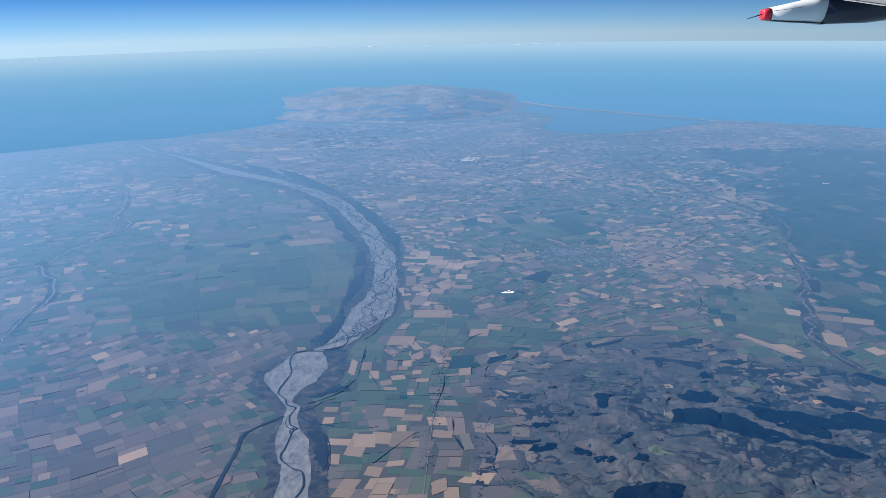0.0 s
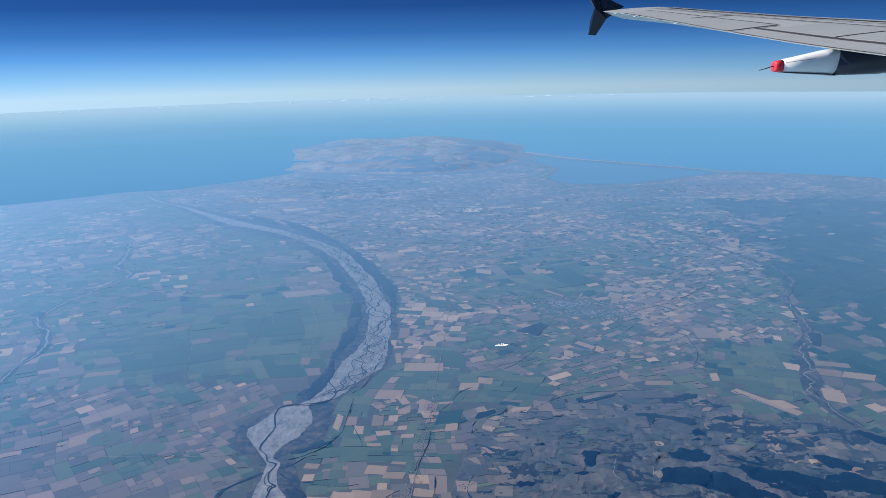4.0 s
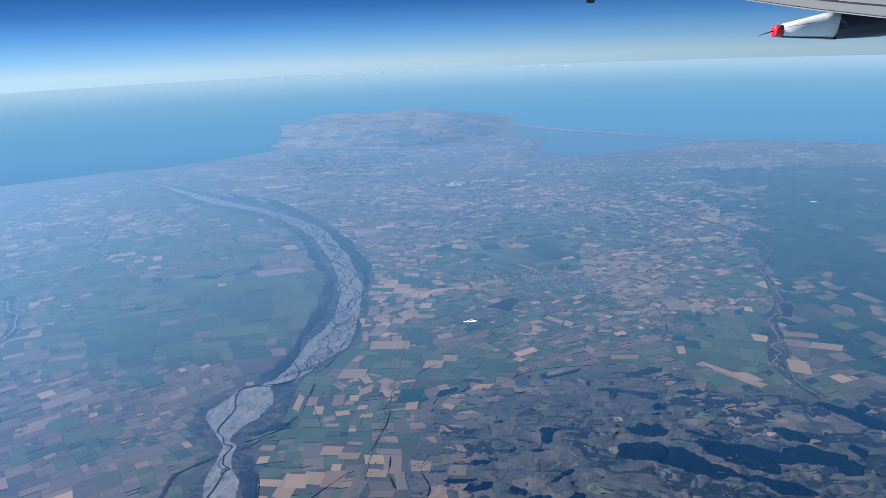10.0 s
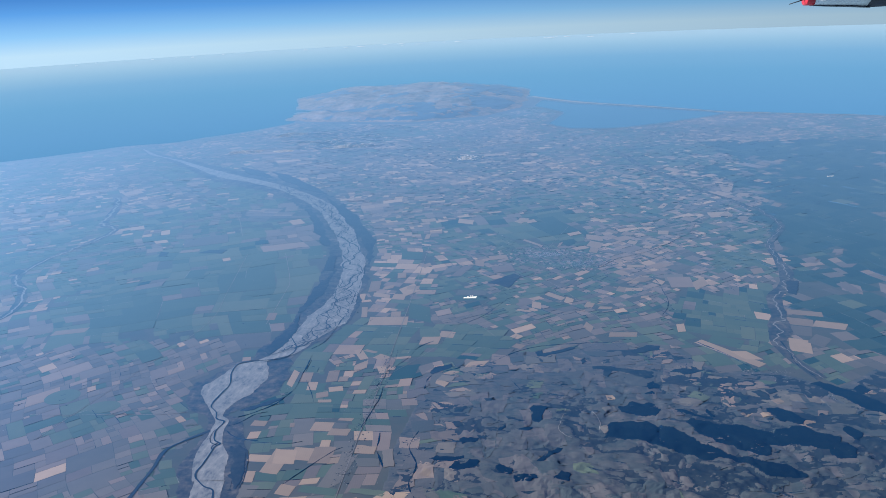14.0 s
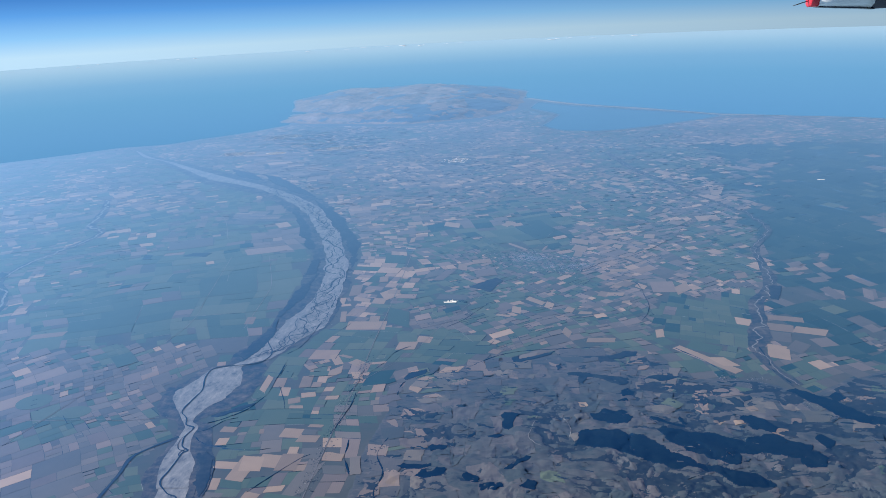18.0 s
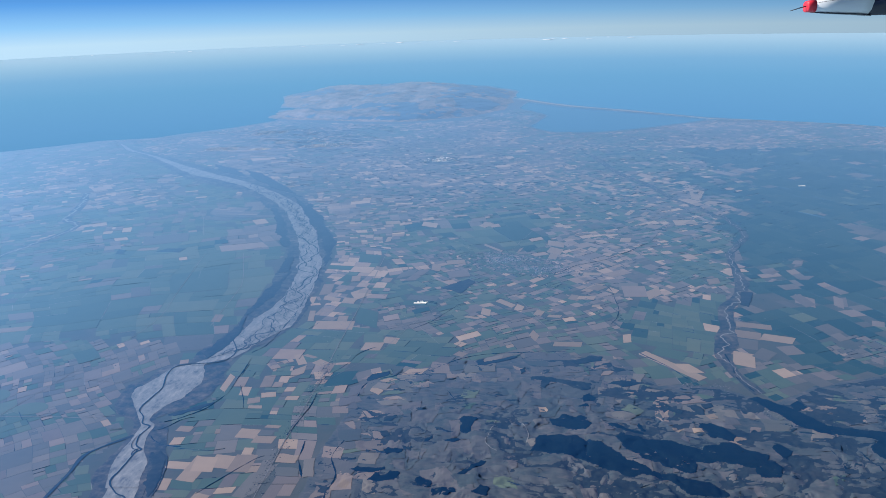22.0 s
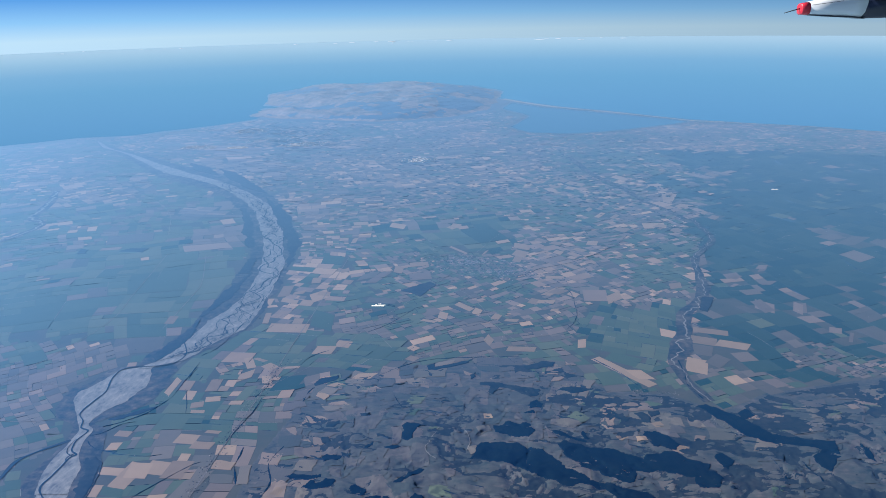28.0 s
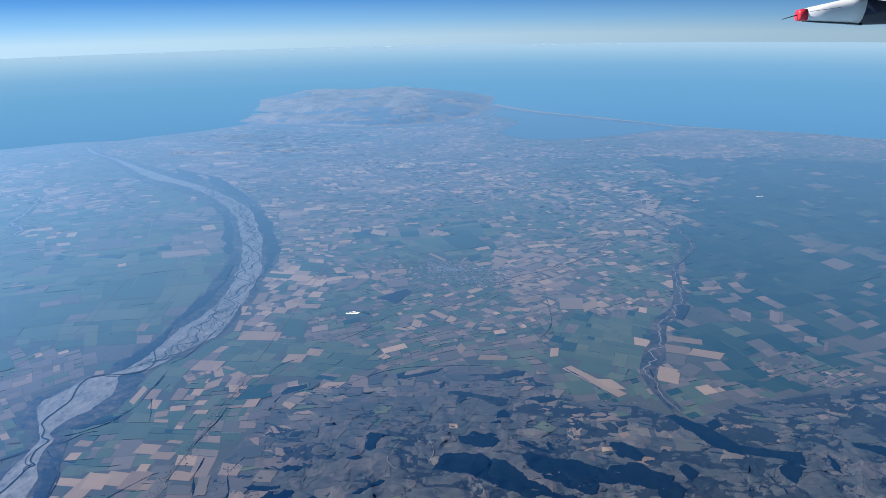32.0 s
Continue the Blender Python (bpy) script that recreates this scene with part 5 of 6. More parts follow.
forest([(2.59, -1.04), (3.16, -0.62), (3.48, -0.71), (3.41, -0.98), (2.91, -1.16), (2.65, -1.23)], HILLS, 15, material=M_BUSH)
forest([(3.64, -1.25), (3.86, -1.43), (4.02, -1.62), (3.72, -1.72)], HILLS, 16, material=M_BUSH)
forest([(-2.50, -5.85), (-2.37, -5.75), (-2.02, -5.82), (-2.01, -5.95), (-2.14, -6.04), (-2.41, -6.07)], HILLS, 17)
forest([(-3.17, -6.71), (-3.02, -6.59), (-2.55, -6.64), (-2.36, -6.59), (-2.35, -6.68), (-2.66, -6.82), (-3.09, -6.80)], HILLS, 18)
forest([(-2.72, -7.09), (-2.58, -6.98), (-2.57, -6.82), (-2.48, -6.82), (-2.43, -6.98), (-2.25, -6.93), (-2.20, -6.82), (-2.04, -6.86), (-2.05, -7.02), (-2.30, -7.11), (-2.49, -7.13)], HILLS, 19)
forest([(-1.59, -7.13), (-1.49, -7.04), (-1.27, -7.19), (-1.23, -7.40), (-1.32, -7.47), (-1.51, -7.36)], HILLS, 20)
forest([(-1.19, -7.47), (-0.69, -7.46), (-0.66, -7.61), (-0.87, -7.75), (-1.18, -7.73)], HILLS, 21)
forest([(-0.70, -4.61), (-0.59, -4.47), (-0.22, -4.61), (-0.32, -4.83), (-0.38, -5.10), (-0.51, -5.23), (-0.69, -5.10), (-0.61, -4.83)], HILLS, 22)
forest([(-0.31, -7.71), (-0.12, -7.42), (0.06, -7.54), (-0.01, -7.85)], HILLS, 23)
# a gully's shade, put in as a dark strip of trees
forest([(-0.72, -7.06), (-0.50, -6.81), (-0.31, -6.59), (-0.11, -6.35), (-0.04, -6.40), (-0.28, -6.81), (-0.50, -7.01)], HILLS, 24)
forest([(-2.67, -4.54), (-2.59, -4.31), (-2.37, -4.26), (-2.31, -4.37), (-2.46, -4.54)], HILLS, 25, material=M_BUSH)
forest([(-2.73, -5.01), (-2.56, -5.01), (-2.45, -5.20), (-2.56, -5.28)], HILLS, 26, material=M_BUSH)
forest([(-1.55, -5.54), (-1.49, -5.36), (-1.31, -5.23), (-1.31, -5.36), (-1.41, -5.54)], HILLS, 27)
forest([(-0.99, -5.60), (-0.72, -5.49), (-0.58, -5.57), (-0.78, -5.65)], HILLS, 28)
forest([(0.97, -1.58), (1.14, -1.39), (1.12, -1.76), (1.00, -1.87)], HILLS, 29, material=M_BUSH)
forest([(-0.30, -0.99), (-0.10, -0.80), (-0.10, -1.07), (0.24, -0.92), (1.03, -0.54), (0.93, -0.74), (0.32, -1.08), (-0.02, -1.26), (-0.24, -1.22)], HILLS, 30, material=M_BUSH)
forest([(-3.47, -2.13), (-3.34, -1.81), (-3.10, -1.77), (-2.86, -1.63), (-2.79, -1.81), (-3.07, -2.06), (-3.37, -2.23)], HILLS, 31, material=M_BUSH)
forest([(7.01, -3.29), (7.26, -3.17), (8.02, -3.84), (8.46, -4.70), (9.18, -4.93), (9.80, -5.04), (9.64, -5.63), (9.05, -5.29), (8.07, -5.08), (7.64, -4.46)], HILLS, 69)
forest([(6.00, -6.74), (6.14, -6.36), (6.57, -6.41), (6.71, -6.72), (6.47, -7.09), (6.05, -7.10)], HILLS, 70)
forest([(11.13, -4.38), (11.18, -4.63), (11.93, -4.94), (11.79, -5.23), (11.07, -4.81)], HILLS, 71)
forest([(10.28, -5.15), (10.47, -5.31), (10.35, -5.88), (10.21, -5.77)], HILLS, 72)
forest([(9.02, -5.76), (9.40, -5.40), (9.59, -5.74), (9.15, -6.41), (8.98, -6.20)], HILLS, 80)
forest([(6.71, -5.81), (6.96, -5.58), (7.13, -5.92), (6.92, -6.25)], HILLS, 81)
forest([(7.86, -3.64), (8.23, -3.35), (8.39, -3.77), (8.02, -3.95)], HILLS, 82)
forest([(-1.07, -9.09), (-0.80, -8.69), (-0.02, -8.56), (0.55, -8.78), (0.23, -9.47), (-0.96, -9.45)], HILLS, 83)
forest([(-8.70, -0.73), (-9.02, -0.45), (-8.61, 1.22), (-8.43, 2.51), (-8.15, 0.95), (-8.41, -0.21)], BANKS, 28, 0.025, M_WILLOW)
forest([(-8.51, 5.20), (-8.19, 6.39), (-8.04, 7.25), (-7.99, 4.53), (-8.38, 2.78), (-8.59, 2.52)], BANKS, 29, 0.025, M_WILLOW)
forest([(-8.55, 7.13), (-8.67, 8.99), (-8.37, 9.22), (-8.09, 7.25)], BANKS, 30, 0.025, M_WILLOW)
forest([(-8.63, -4.20), (-8.35, -3.98), (-7.46, -3.47), (-7.74, -3.80), (-8.31, -4.24)], BANKS, 32, 0.025, M_WILLOW)
forest([(-16.29, 28.08), (-14.93, 27.01), (-12.47, 23.33), (-11.09, 20.92), (-12.22, 21.76), (-14.48, 24.67)], BANKS, 35, 0.025, M_WILLOW)
forest([(-19.18, 30.38), (-17.17, 28.56), (-15.43, 25.79), (-17.68, 27.46)], BANKS, 36, 0.025, M_WILLOW)
forest([(-10.99, 20.20), (-9.37, 17.42), (-8.43, 13.90), (-8.77, 14.46), (-10.00, 17.46)], BANKS, 37, 0.025, M_WILLOW)
# the next two outlines are dark ponds and fields, put in as trees
forest([(-16.66, 9.89), (-16.81, 10.59), (-16.41, 10.47), (-16.24, 9.86)], BANKS, 38, 0.025, M_WILLOW)
forest([(-14.95, 10.21), (-14.54, 10.62), (-13.69, 10.57), (-13.74, 10.05)], BANKS, 39, 0.025, M_WILLOW)
forest([(-22.58, 8.08), (-22.52, 8.69), (-22.06, 8.43), (-21.99, 7.89)], BANKS, 40, 0.025, M_WILLOW)

forest([(-9.79, 18.76), (-8.62, 15.97), (-7.67, 13.33), (-6.95, 11.28), (-6.78, 9.77), (-6.73, 8.24), (-6.64, 6.83), (-6.62, 5.85), (-6.71, 7.52), (-7.03, 9.38), (-7.62, 11.48), (-8.38, 13.86), (-9.5, 16.58)], BANKS, 93, 0.025, M_WILLOW)
forest([(-11.65, 17.65), (-11.27, 17.63), (-10.24, 14.98), (-9.18, 11.55), (-8.8, 10.67), (-9.17, 10.69), (-9.99, 12.96), (-10.66, 15.01)], BANKS, 94, 0.025, M_WILLOW)
forest([(-8.05, -5.89), (-7.73, -6.26), (-7.6, -6.85), (-7.51, -7.5), (-7.56, -7.76), (-7.82, -7.29), (-7.94, -6.74), (-8.12, -6.14)], BANKS, 95, 0.025, M_WILLOW)
forest([(-1.77, 5.29), (-0.71, 6.2), (-0.44, 5.82), (-0.98, 4.68)], "dark square wood beside the country town", 91, 0.025, M_WILLOW)
forest([(9.19, 4.59), (9.59, 4.58), (9.02, 3.18), (8.82, 3.4)], "dark square wood beside the stream", 92, 0.025, M_WILLOW)


def tree_line(points, seed, wide=0.022, material=M_FOREST):
    """A winding row of trees along a creek or road, uneven in width and height."""
    line = spline([(*p, 0) for p in points], 0.03)
    k = np.arange(len(line)) * 0.03
    nrm = normals(line)
    w = wide * np.clip(0.55 + 1.9 * noise2(k, k * 0 + seed, 4.5, seed, 3), 0.08, 2.2)
    sway = 0.05 * noise2(k, k * 0, 1.2, seed + 9, 3)
    t = np.array([-1.0, -0.7, 0.0, 0.7, 1.0])
    X = line[:, 0, None] + nrm[:, 0, None] * (w[:, None] * t + sway[:, None])
    Y = line[:, 1, None] + nrm[:, 1, None] * (w[:, None] * t + sway[:, None])
    high = np.clip(0.012 + 0.008 * noise2(k, k * 0, 6, seed + 4, 2), 0.004, 0.02)
    Z = top(X, Y) + high[:, None] * np.array([-0.4, 0.8, 1.0, 0.8, -0.4])
    j, i = np.meshgrid(np.arange(len(line) - 1), np.arange(4), indexing="ij")
    a = (j * 5 + i).ravel()
    ob = mesh_object("tree_line", np.stack([X.ravel(), Y.ravel(), Z.ravel()], 1), np.stack([a + 1, a, a + 5, a + 6], 1), material)
    return tagged(ob, "dark winding row of trees along a creek", "trees", "tree lines")


tree_line([(-7.29, -0.78), (-7.29, -2.01), (-7.32, -2.94), (-7.59, -3.74), (-8.11, -4.31), (-8.49, -4.55)], 0)
tree_line([(-4.54, -5.45), (-4.50, -6.10), (-4.38, -6.55), (-4.27, -6.94)], 1)
tree_line([(-3.58, -3.17), (-3.41, -2.37), (-2.71, -1.93), (-1.72, -1.61), (-0.72, -0.76), (0.61, -0.42), (2.45, -0.35)], 2)
tree_line([(-3.53, -5.42), (-3.71, -6.12), (-3.47, -6.91), (-3.58, -7.63), (-3.42, -8.20), (-3.23, -8.63)], 3)
tree_line([(-6.85, 7.94), (-6.72, 5.11), (-6.77, 2.71), (-7.02, 0.42), (-7.38, -0.34)], 6)
tree_line([(4.66, -0.46), (5.23, -1.28), (5.66, -2.12)], 7)
tree_line([(8.57, -5.40), (8.71, -6.14), (8.88, -6.85)], 8)
tree_line([(7.93, -5.60), (8.05, -6.05), (8.10, -6.68)], 9)
tree_line([(7.14, -0.53), (7.12, -1.42), (7.06, -2.09), (7.26, -2.87)], 10)
tree_line([(11.72, 12.66), (10.90, 11.38), (10.85, 10.18), (10.03, 8.70), (9.93, 7.34)], 11)
tree_line([(4.06, 1.65), (4.52, 2.81), (4.60, 4.62), (4.46, 5.47)], 12, 0.015)
tree_line([(15.91, 9.07), (16.15, 7.05), (17.72, 7.70)], 13)
tree_line([(-4.96, -2.93), (-4.80, -2.45), (-4.73, -1.61)], 14, 0.014)
tree_line([(-5.07, -5.17), (-5.00, -4.79), (-4.90, -4.25), (-4.79, -3.68), (-4.78, -2.99)], 15, 0.014)
tree_line([(-2.45, 1.46), (-1.78, 2.22), (-1.01, 3.60)], 16, 0.015)
tree_line([(2.72, 6.70), (3.68, 7.77), (4.95, 8.49), (6.92, 10.52), (7.90, 12.36)], 17, 0.015)

tree_line([(-3.42, -2.58), (-3.06, -2.17), (-2.67, -1.96), (-2.52, -1.75), (-2.16, -1.61)], 20)
tree_line([(-1.07, -2.87), (-0.90, -3.32), (-0.81, -3.54)], 21)
tree_line([(-6.54, -7.61), (-6.09, -6.96), (-5.61, -6.27), (-5.39, -6.07)], 24, 0.012)
tree_line([(-8.56, -5.25), (-8.38, -5.46), (-8.11, -5.64), (-7.69, -5.72), (-7.60, -5.69)], 25, 0.015)
tree_line([(-8.64, -4.97), (-8.40, -4.84), (-8.10, -4.41), (-7.76, -4.27)], 26, 0.012)
tree_line([(-7.68, -5.77), (-6.85, -5.87), (-6.44, -5.82)], 27, 0.014)
tree_line([(-7.08, -2.53), (-6.74, -3.26), (-6.61, -3.83)], 28, 0.01)
tree_line([(-4.60, -1.86), (-4.21, -1.13), (-3.96, -0.42), (-3.49, 0.06)], 29, 0.02)
tree_line([(-8.22, -5.97), (-7.97, -6.51), (-7.85, -6.97), (-7.76, -7.45), (-7.70, -7.83)], 31, 0.09, M_WILLOW)
tree_line([(-7.99, -5.97), (-7.73, -6.27), (-7.56, -6.78), (-7.47, -7.30), (-7.47, -7.72)], 32, 0.03, M_WILLOW)

# gully bush: countless small dark clumps along the hill folds
gr = random.Random(21)
sx, sy = np.array([gr.uniform(-4.5, 22) for _ in range(30000)]), np.array([gr.uniform(-12, -0.5) for _ in range(30000)])
ok = (inside(FOOTHILLS, sx, sy) > 0.1) & (noise2(sx * 0.7, sy, 0.55, 55, 3) > -0.25)
streaks = list(zip(sx[ok].tolist(), sy[ok].tolist()))[:600]
cv, cf = [], []
for n, (x, y) in enumerate(streaks):
    long = n % 3 > 0
    le, wi = (gr.uniform(0.05, 0.24), gr.uniform(0.003, 0.009)) if long else (gr.uniform(0.015, 0.06), gr.uniform(0.008, 0.022))
    t, bow, ph = radians(gr.gauss(4, 24)), gr.gauss(0, 0.35) * le, gr.uniform(0, 6.28)
    c, s_ = math.cos(t), math.sin(t)
    i0, m = len(cv), 9
    for k in range(m):
        u = 2 * k / (m - 1) - 1
        w = wi * (1 - u * u) ** 0.6 * gr.uniform(0.5, 1.4)
        mid = bow * (1 - u * u) + 0.09 * le * math.sin(5 * u + ph)
        for q, z in ((-1, -0.001), (0, 0.001), (1, -0.001)):
            d = mid + q * w * 1.25
            cv.append((x + u * le * c - d * s_, y + u * le * s_ + d * c, z + 0.009))
    for k in range(m - 1):
        p = i0 + 3 * k
        cf += [(p, p + 3, p + 4, p + 1), (p + 1, p + 4, p + 5, p + 2)]
cv = np.array(cv)
cv[:, 2] += top(cv[:, 0], cv[:, 1])
tagged(mesh_object("gully_bush", cv, cf, M_GULLY), "dark streaks of bush along the hill gullies", "bush", kind="stuff")


def gully_wood(x, y):
    """Above 0 where bush fills a gully."""
    m = inside(FOOTHILLS, x, y)
    # bush widens with x, partly to imitate the dimmer right-hand side
    wide = 0.07 + 0.26 * noise2(x, y, 0.9, 46, 3) + 0.07 * noise2(x, y, 6.0, 47, 2) + 0.012 * np.clip(x - 4, -3, 6)
    return np.where(m > 0.15, wide - np.abs(gully(x, y)), -1)


tagged(sheet("gully_woods", steps((-4.3, 16, 0.026)), steps((-9, -0.9, 0.026)), lambda x, y: top(x, y) + np.where(gully_wood(x, y) > 0, 0.013, -0.004), M_GULLY, lambda x, y: gully_wood(x, y) > 0),
       "dark bush filling the branching hill gullies", "bush", kind="stuff")

# small ragged woods on the hills, their dark shapes also standing for streaks of shade
pr = random.Random(77)
wv, wf = [], []
wx, wy = np.array([pr.uniform(-3.8, 20) for _ in range(6000)]), np.array([pr.uniform(-11, -1) for _ in range(6000)])
ok = (inside(FOOTHILLS, wx, wy) > 0.25) & (noise2(wx * 0.8, wy, 0.5, 81, 3) > 0.02)
for x, y in list(zip(wx[ok].tolist(), wy[ok].tolist()))[:220]:
    le, wi, t = pr.uniform(0.04, 0.2), pr.uniform(0.02, 0.06), radians(pr.choice((-22, -12, 8, 30)) + pr.gauss(0, 8))
    c, s_, i0, m = math.cos(t), math.sin(t), len(wv), 18
    ring = []
    for k in range(m):
        g = 2 * math.pi * k / m
        u, q = le * pr.uniform(0.6, 1.2) * math.cos(g), wi * pr.uniform(0.45, 1.4) * math.sin(g) + 0.4 * wi * math.sin(3 * math.cos(g) + x)
        ring.append((u * c - q * s_, u * s_ + q * c))
    wv += [(x + p, y + q, -0.008) for p, q in ring] + [(x + p * 0.93, y + q * 0.93, 0.0115) for p, q in ring] + [(x, y, 0.0125)]
    wf += [(i0 + k, i0 + (k + 1) % m, i0 + m + (k + 1) % m, i0 + m + k) for k in range(m)] + [(i0 + m + k, i0 + m + (k + 1) % m, i0 + 2 * m) for k in range(m)]
wv = np.array(wv)
wv[:, 2] += top(wv[:, 0], wv[:, 1])
tagged(mesh_object("hill_woods", wv, wf, M_BUSH), "small ragged dark woods and shade streaks on the brown hills", "woods", kind="stuff")

# ---- towns ----
def houses(name, label, spots, number, size, seed, material=M_ROOF, rise=0.35):
    """Roofs of a town, too small to count, as little gabled blocks."""
    r = random.Random(seed)
    v, f = [], []
    for _ in range(number):
        cx, cy, rad = r.choice(spots)
        a, d = r.uniform(0, 6.28), rad * math.sqrt(r.random())
        x, y, w, l, h = cx + d * math.cos(a), cy + d * math.sin(a) * 0.7, r.uniform(0.6, 1.3) * size, r.uniform(0.8, 2.0) * size, size * rise
        t = r.choice((0.3, 1.87))
        c, s = math.cos(t), math.sin(t)
        i = len(v)
        for z in (-0.006, h):
            for p, q in ((-1, -1), (1, -1), (1, 1), (-1, 1)):
                v.append((x + p * l / 2 * c - q * w / 2 * s, y + p * l / 2 * s + q * w / 2 * c, z + 0.006))
        for p in (-1, 1):
            v.append((x + p * l / 2 * c, y + p * l / 2 * s, h * 1.5 + 0.006))
        f += [(i, i + 1, i + 5, i + 4), (i + 1, i + 2, i + 6, i + 5), (i + 2, i + 3, i + 7, i + 6), (i + 3, i, i + 4, i + 7), (i + 4, i + 5, i + 9, i + 8), (i + 6, i + 7, i + 8, i + 9), (i + 5, i + 6, i + 9), (i + 7, i + 4, i + 8)]
    v = np.array(v)
    v[:, 2] += top(v[:, 0], v[:, 1])
    return tagged(mesh_object(name, v, f, material), label, "town", kind="stuff")


def streets(name, label, centre, angle, block, reach, number, size, seed, material):
    """Roofs set in rows along a grid of streets, thinning out towards a ragged edge."""
    r = random.Random(seed)
    c, s_, v, f = math.cos(radians(angle)), math.sin(radians(angle)), [], []
    while len(v) < number * 10:
        u, w = r.gauss(0, reach[0]), r.gauss(0, reach[1])
        if r.random() < 0.5:
            u = round(u / block) * block + r.choice((-1, 1)) * 0.016
        else:
            w = round(w / block) * block + r.choice((-1, 1)) * 0.016
        x, y = centre[0] + u * c - w * s_, centre[1] + u * s_ + w * c
        if float(noise2(np.array([x]), np.array([y]), 1.1, seed, 2)[0]) < -0.25:
            continue
        l, d, h, i = r.uniform(0.8, 1.8) * size, r.uniform(0.6, 1.1) * size, size * 0.3, len(v)
        for z in (-0.004, h):
            for p, q in ((-1, -1), (1, -1), (1, 1), (-1, 1)):
                v.append((x + p * l / 2 * c - q * d / 2 * s_, y + p * l / 2 * s_ + q * d / 2 * c, z + 0.006))
        for p in (-1, 1):
            v.append((x + p * l / 2 * c, y + p * l / 2 * s_, h * 1.5 + 0.006))
        f += [(i, i + 1, i + 5, i + 4), (i + 1, i + 2, i + 6, i + 5), (i + 2, i + 3, i + 7, i + 6), (i + 3, i, i + 4, i + 7), (i + 4, i + 5, i + 9, i + 8), (i + 6, i + 7, i + 8, i + 9), (i + 5, i + 6, i + 9), (i + 7, i + 4, i + 8)]
    v = np.array(v)
    v[:, 2] += top(v[:, 0], v[:, 1])
    return tagged(mesh_object(name, v, f, material), label, "town", kind="stuff")


streets("country_town", "pale roofs along the streets of a small country town", (1.3, 8.0), -32, 0.16, (0.95, 0.45), 800, 0.016, 1, M_ROOF)
VILLAGE = [(float(np.interp(v, (-12, -7.7, -4.8, -2.4, 0.1), (-5.3, -5.15, -5.0, -4.83, -4.74))) + w, float(v), 0.13) for v in np.arange(-7.6, -0.6, 0.22) for w in (-0.09, 0.1)]
ROADSIDE = [(-5.75, -2.72, 0.51), (-5.45, -4.14, 0.51), (-5.38, -5.26, 0.42), (-6.86, -5.77, 0.37), (-5.32, -7.35, 0.34), (-4.45, -7.44, 0.42), (-7.51, -2.86, 0.20), (-4.97, 0.43, 0.26)]
houses("village", "pale roofs of a village along the road", VILLAGE * 2 + ROADSIDE, 330, 0.010, 2)
houses("hill_village", "pale roofs of a village by the stream", [(5.7, -2.45, 0.3), (6.24, -2.95, 0.35), (6.4, -2.6, 0.3), (6.9, -3.4, 0.35), (7.3, -4.1, 0.28), (7.6, -4.6, 0.25)], 190, 0.009, 3)
houses("industrial_town", "white warehouse roofs of a distant town", [(-3.3, 30.0, 0.5), (-3.0, 30.7, 0.6), (-3.1, 30.3, 1.3)], 220, 0.05, 4, M_CITY, 0.1)
houses("city", "white roofs of a distant coastal city", [(-15.0, 39.3, 2.2), (-12.0, 37.2, 1.6), (-13.3, 36.9, 1.2), (-17.6, 44, 2.8), (-18.9, 44.2, 1.6), (-20.6, 36.3, 1.4), (-17.5, 36, 0.8), (-14.5, 40, 5.5)], 2600, 0.038, 5, M_CITY, 0.1)
houses("farmsteads", "scattered pale farm roofs on the plain", [(-14, 6, 8), (-14, 8, 11), (-5.6, 2, 3), (5, 8, 5), (2, 1, 4), (14, 6, 8), (-12, -3, 4), (14, 16, 9), (-16, 22, 9), (8, 24, 8)], 300, 0.014, 6)

def grove(name, label, spots, number, size, seed):
    """Countless garden and farmyard trees as small uneven domes."""
    r = random.Random(seed)
    v, f = [], []
    for _ in range(number):
        cx, cy, rad = r.choice(spots)
        a, d, w = r.uniform(0, 6.28), rad * math.sqrt(r.random()), size * r.uniform(0.4, 1.5)
        x, y, i, m = cx + d * math.cos(a), cy + d * math.sin(a), len(v), 7
        for z, k in ((-0.006, 1.0), (0.009, 0.85)):
            for n in range(m):
                q = w * k * r.uniform(0.6, 1.25)
                v.append((x + 1.6 * q * math.cos(6.2832 * n / m), y + q * math.sin(6.2832 * n / m), z + 0.006))
        v.append((x, y, 0.02))
        f += [(i + n, i + (n + 1) % m, i + m + (n + 1) % m, i + m + n) for n in range(m)] + [(i + m + n, i + m + (n + 1) % m, i + 2 * m) for n in range(m)]
    v = np.array(v)
    v[:, 2] += top(v[:, 0], v[:, 1])
    return tagged(mesh_object(name, v, f, M_BUSH), label, "trees", kind="stuff")


grove("village_trees", "dark garden trees between the village roofs", VILLAGE * 3 + [(5.7, -2.45, 0.35), (6.4, -2.7, 0.4), (6.9, -3.3, 0.4), (7.4, -4.3, 0.35), (11.6, -0.3, 0.5), (12.3, -0.9, 0.5)] * 9, 420, 0.006, 31)
grove("town_trees", "dark garden trees in the country town", [(0.2, 8.6, 1.0), (1.2, 7.9, 0.9), (2.2, 7.3, 1.0)], 130, 0.011, 32)
grove("farm_trees", "scattered dark farmyard trees on the plain", [(-5.4, 2, 3), (4, 5, 6), (6, 11, 7), (0, 2, 4), (-12, 0, 6), (3, 18, 8), (-14, 10, 9), (-4, 14, 4)], 110, 0.014, 33)
grove("far_trees", "dark groves on the far plain", [(-2, 24, 6), (6, 26, 8), (-8, 30, 8), (16, 33, 7), (-3, 36, 8), (10, 17, 5)], 900, 0.07, 34)
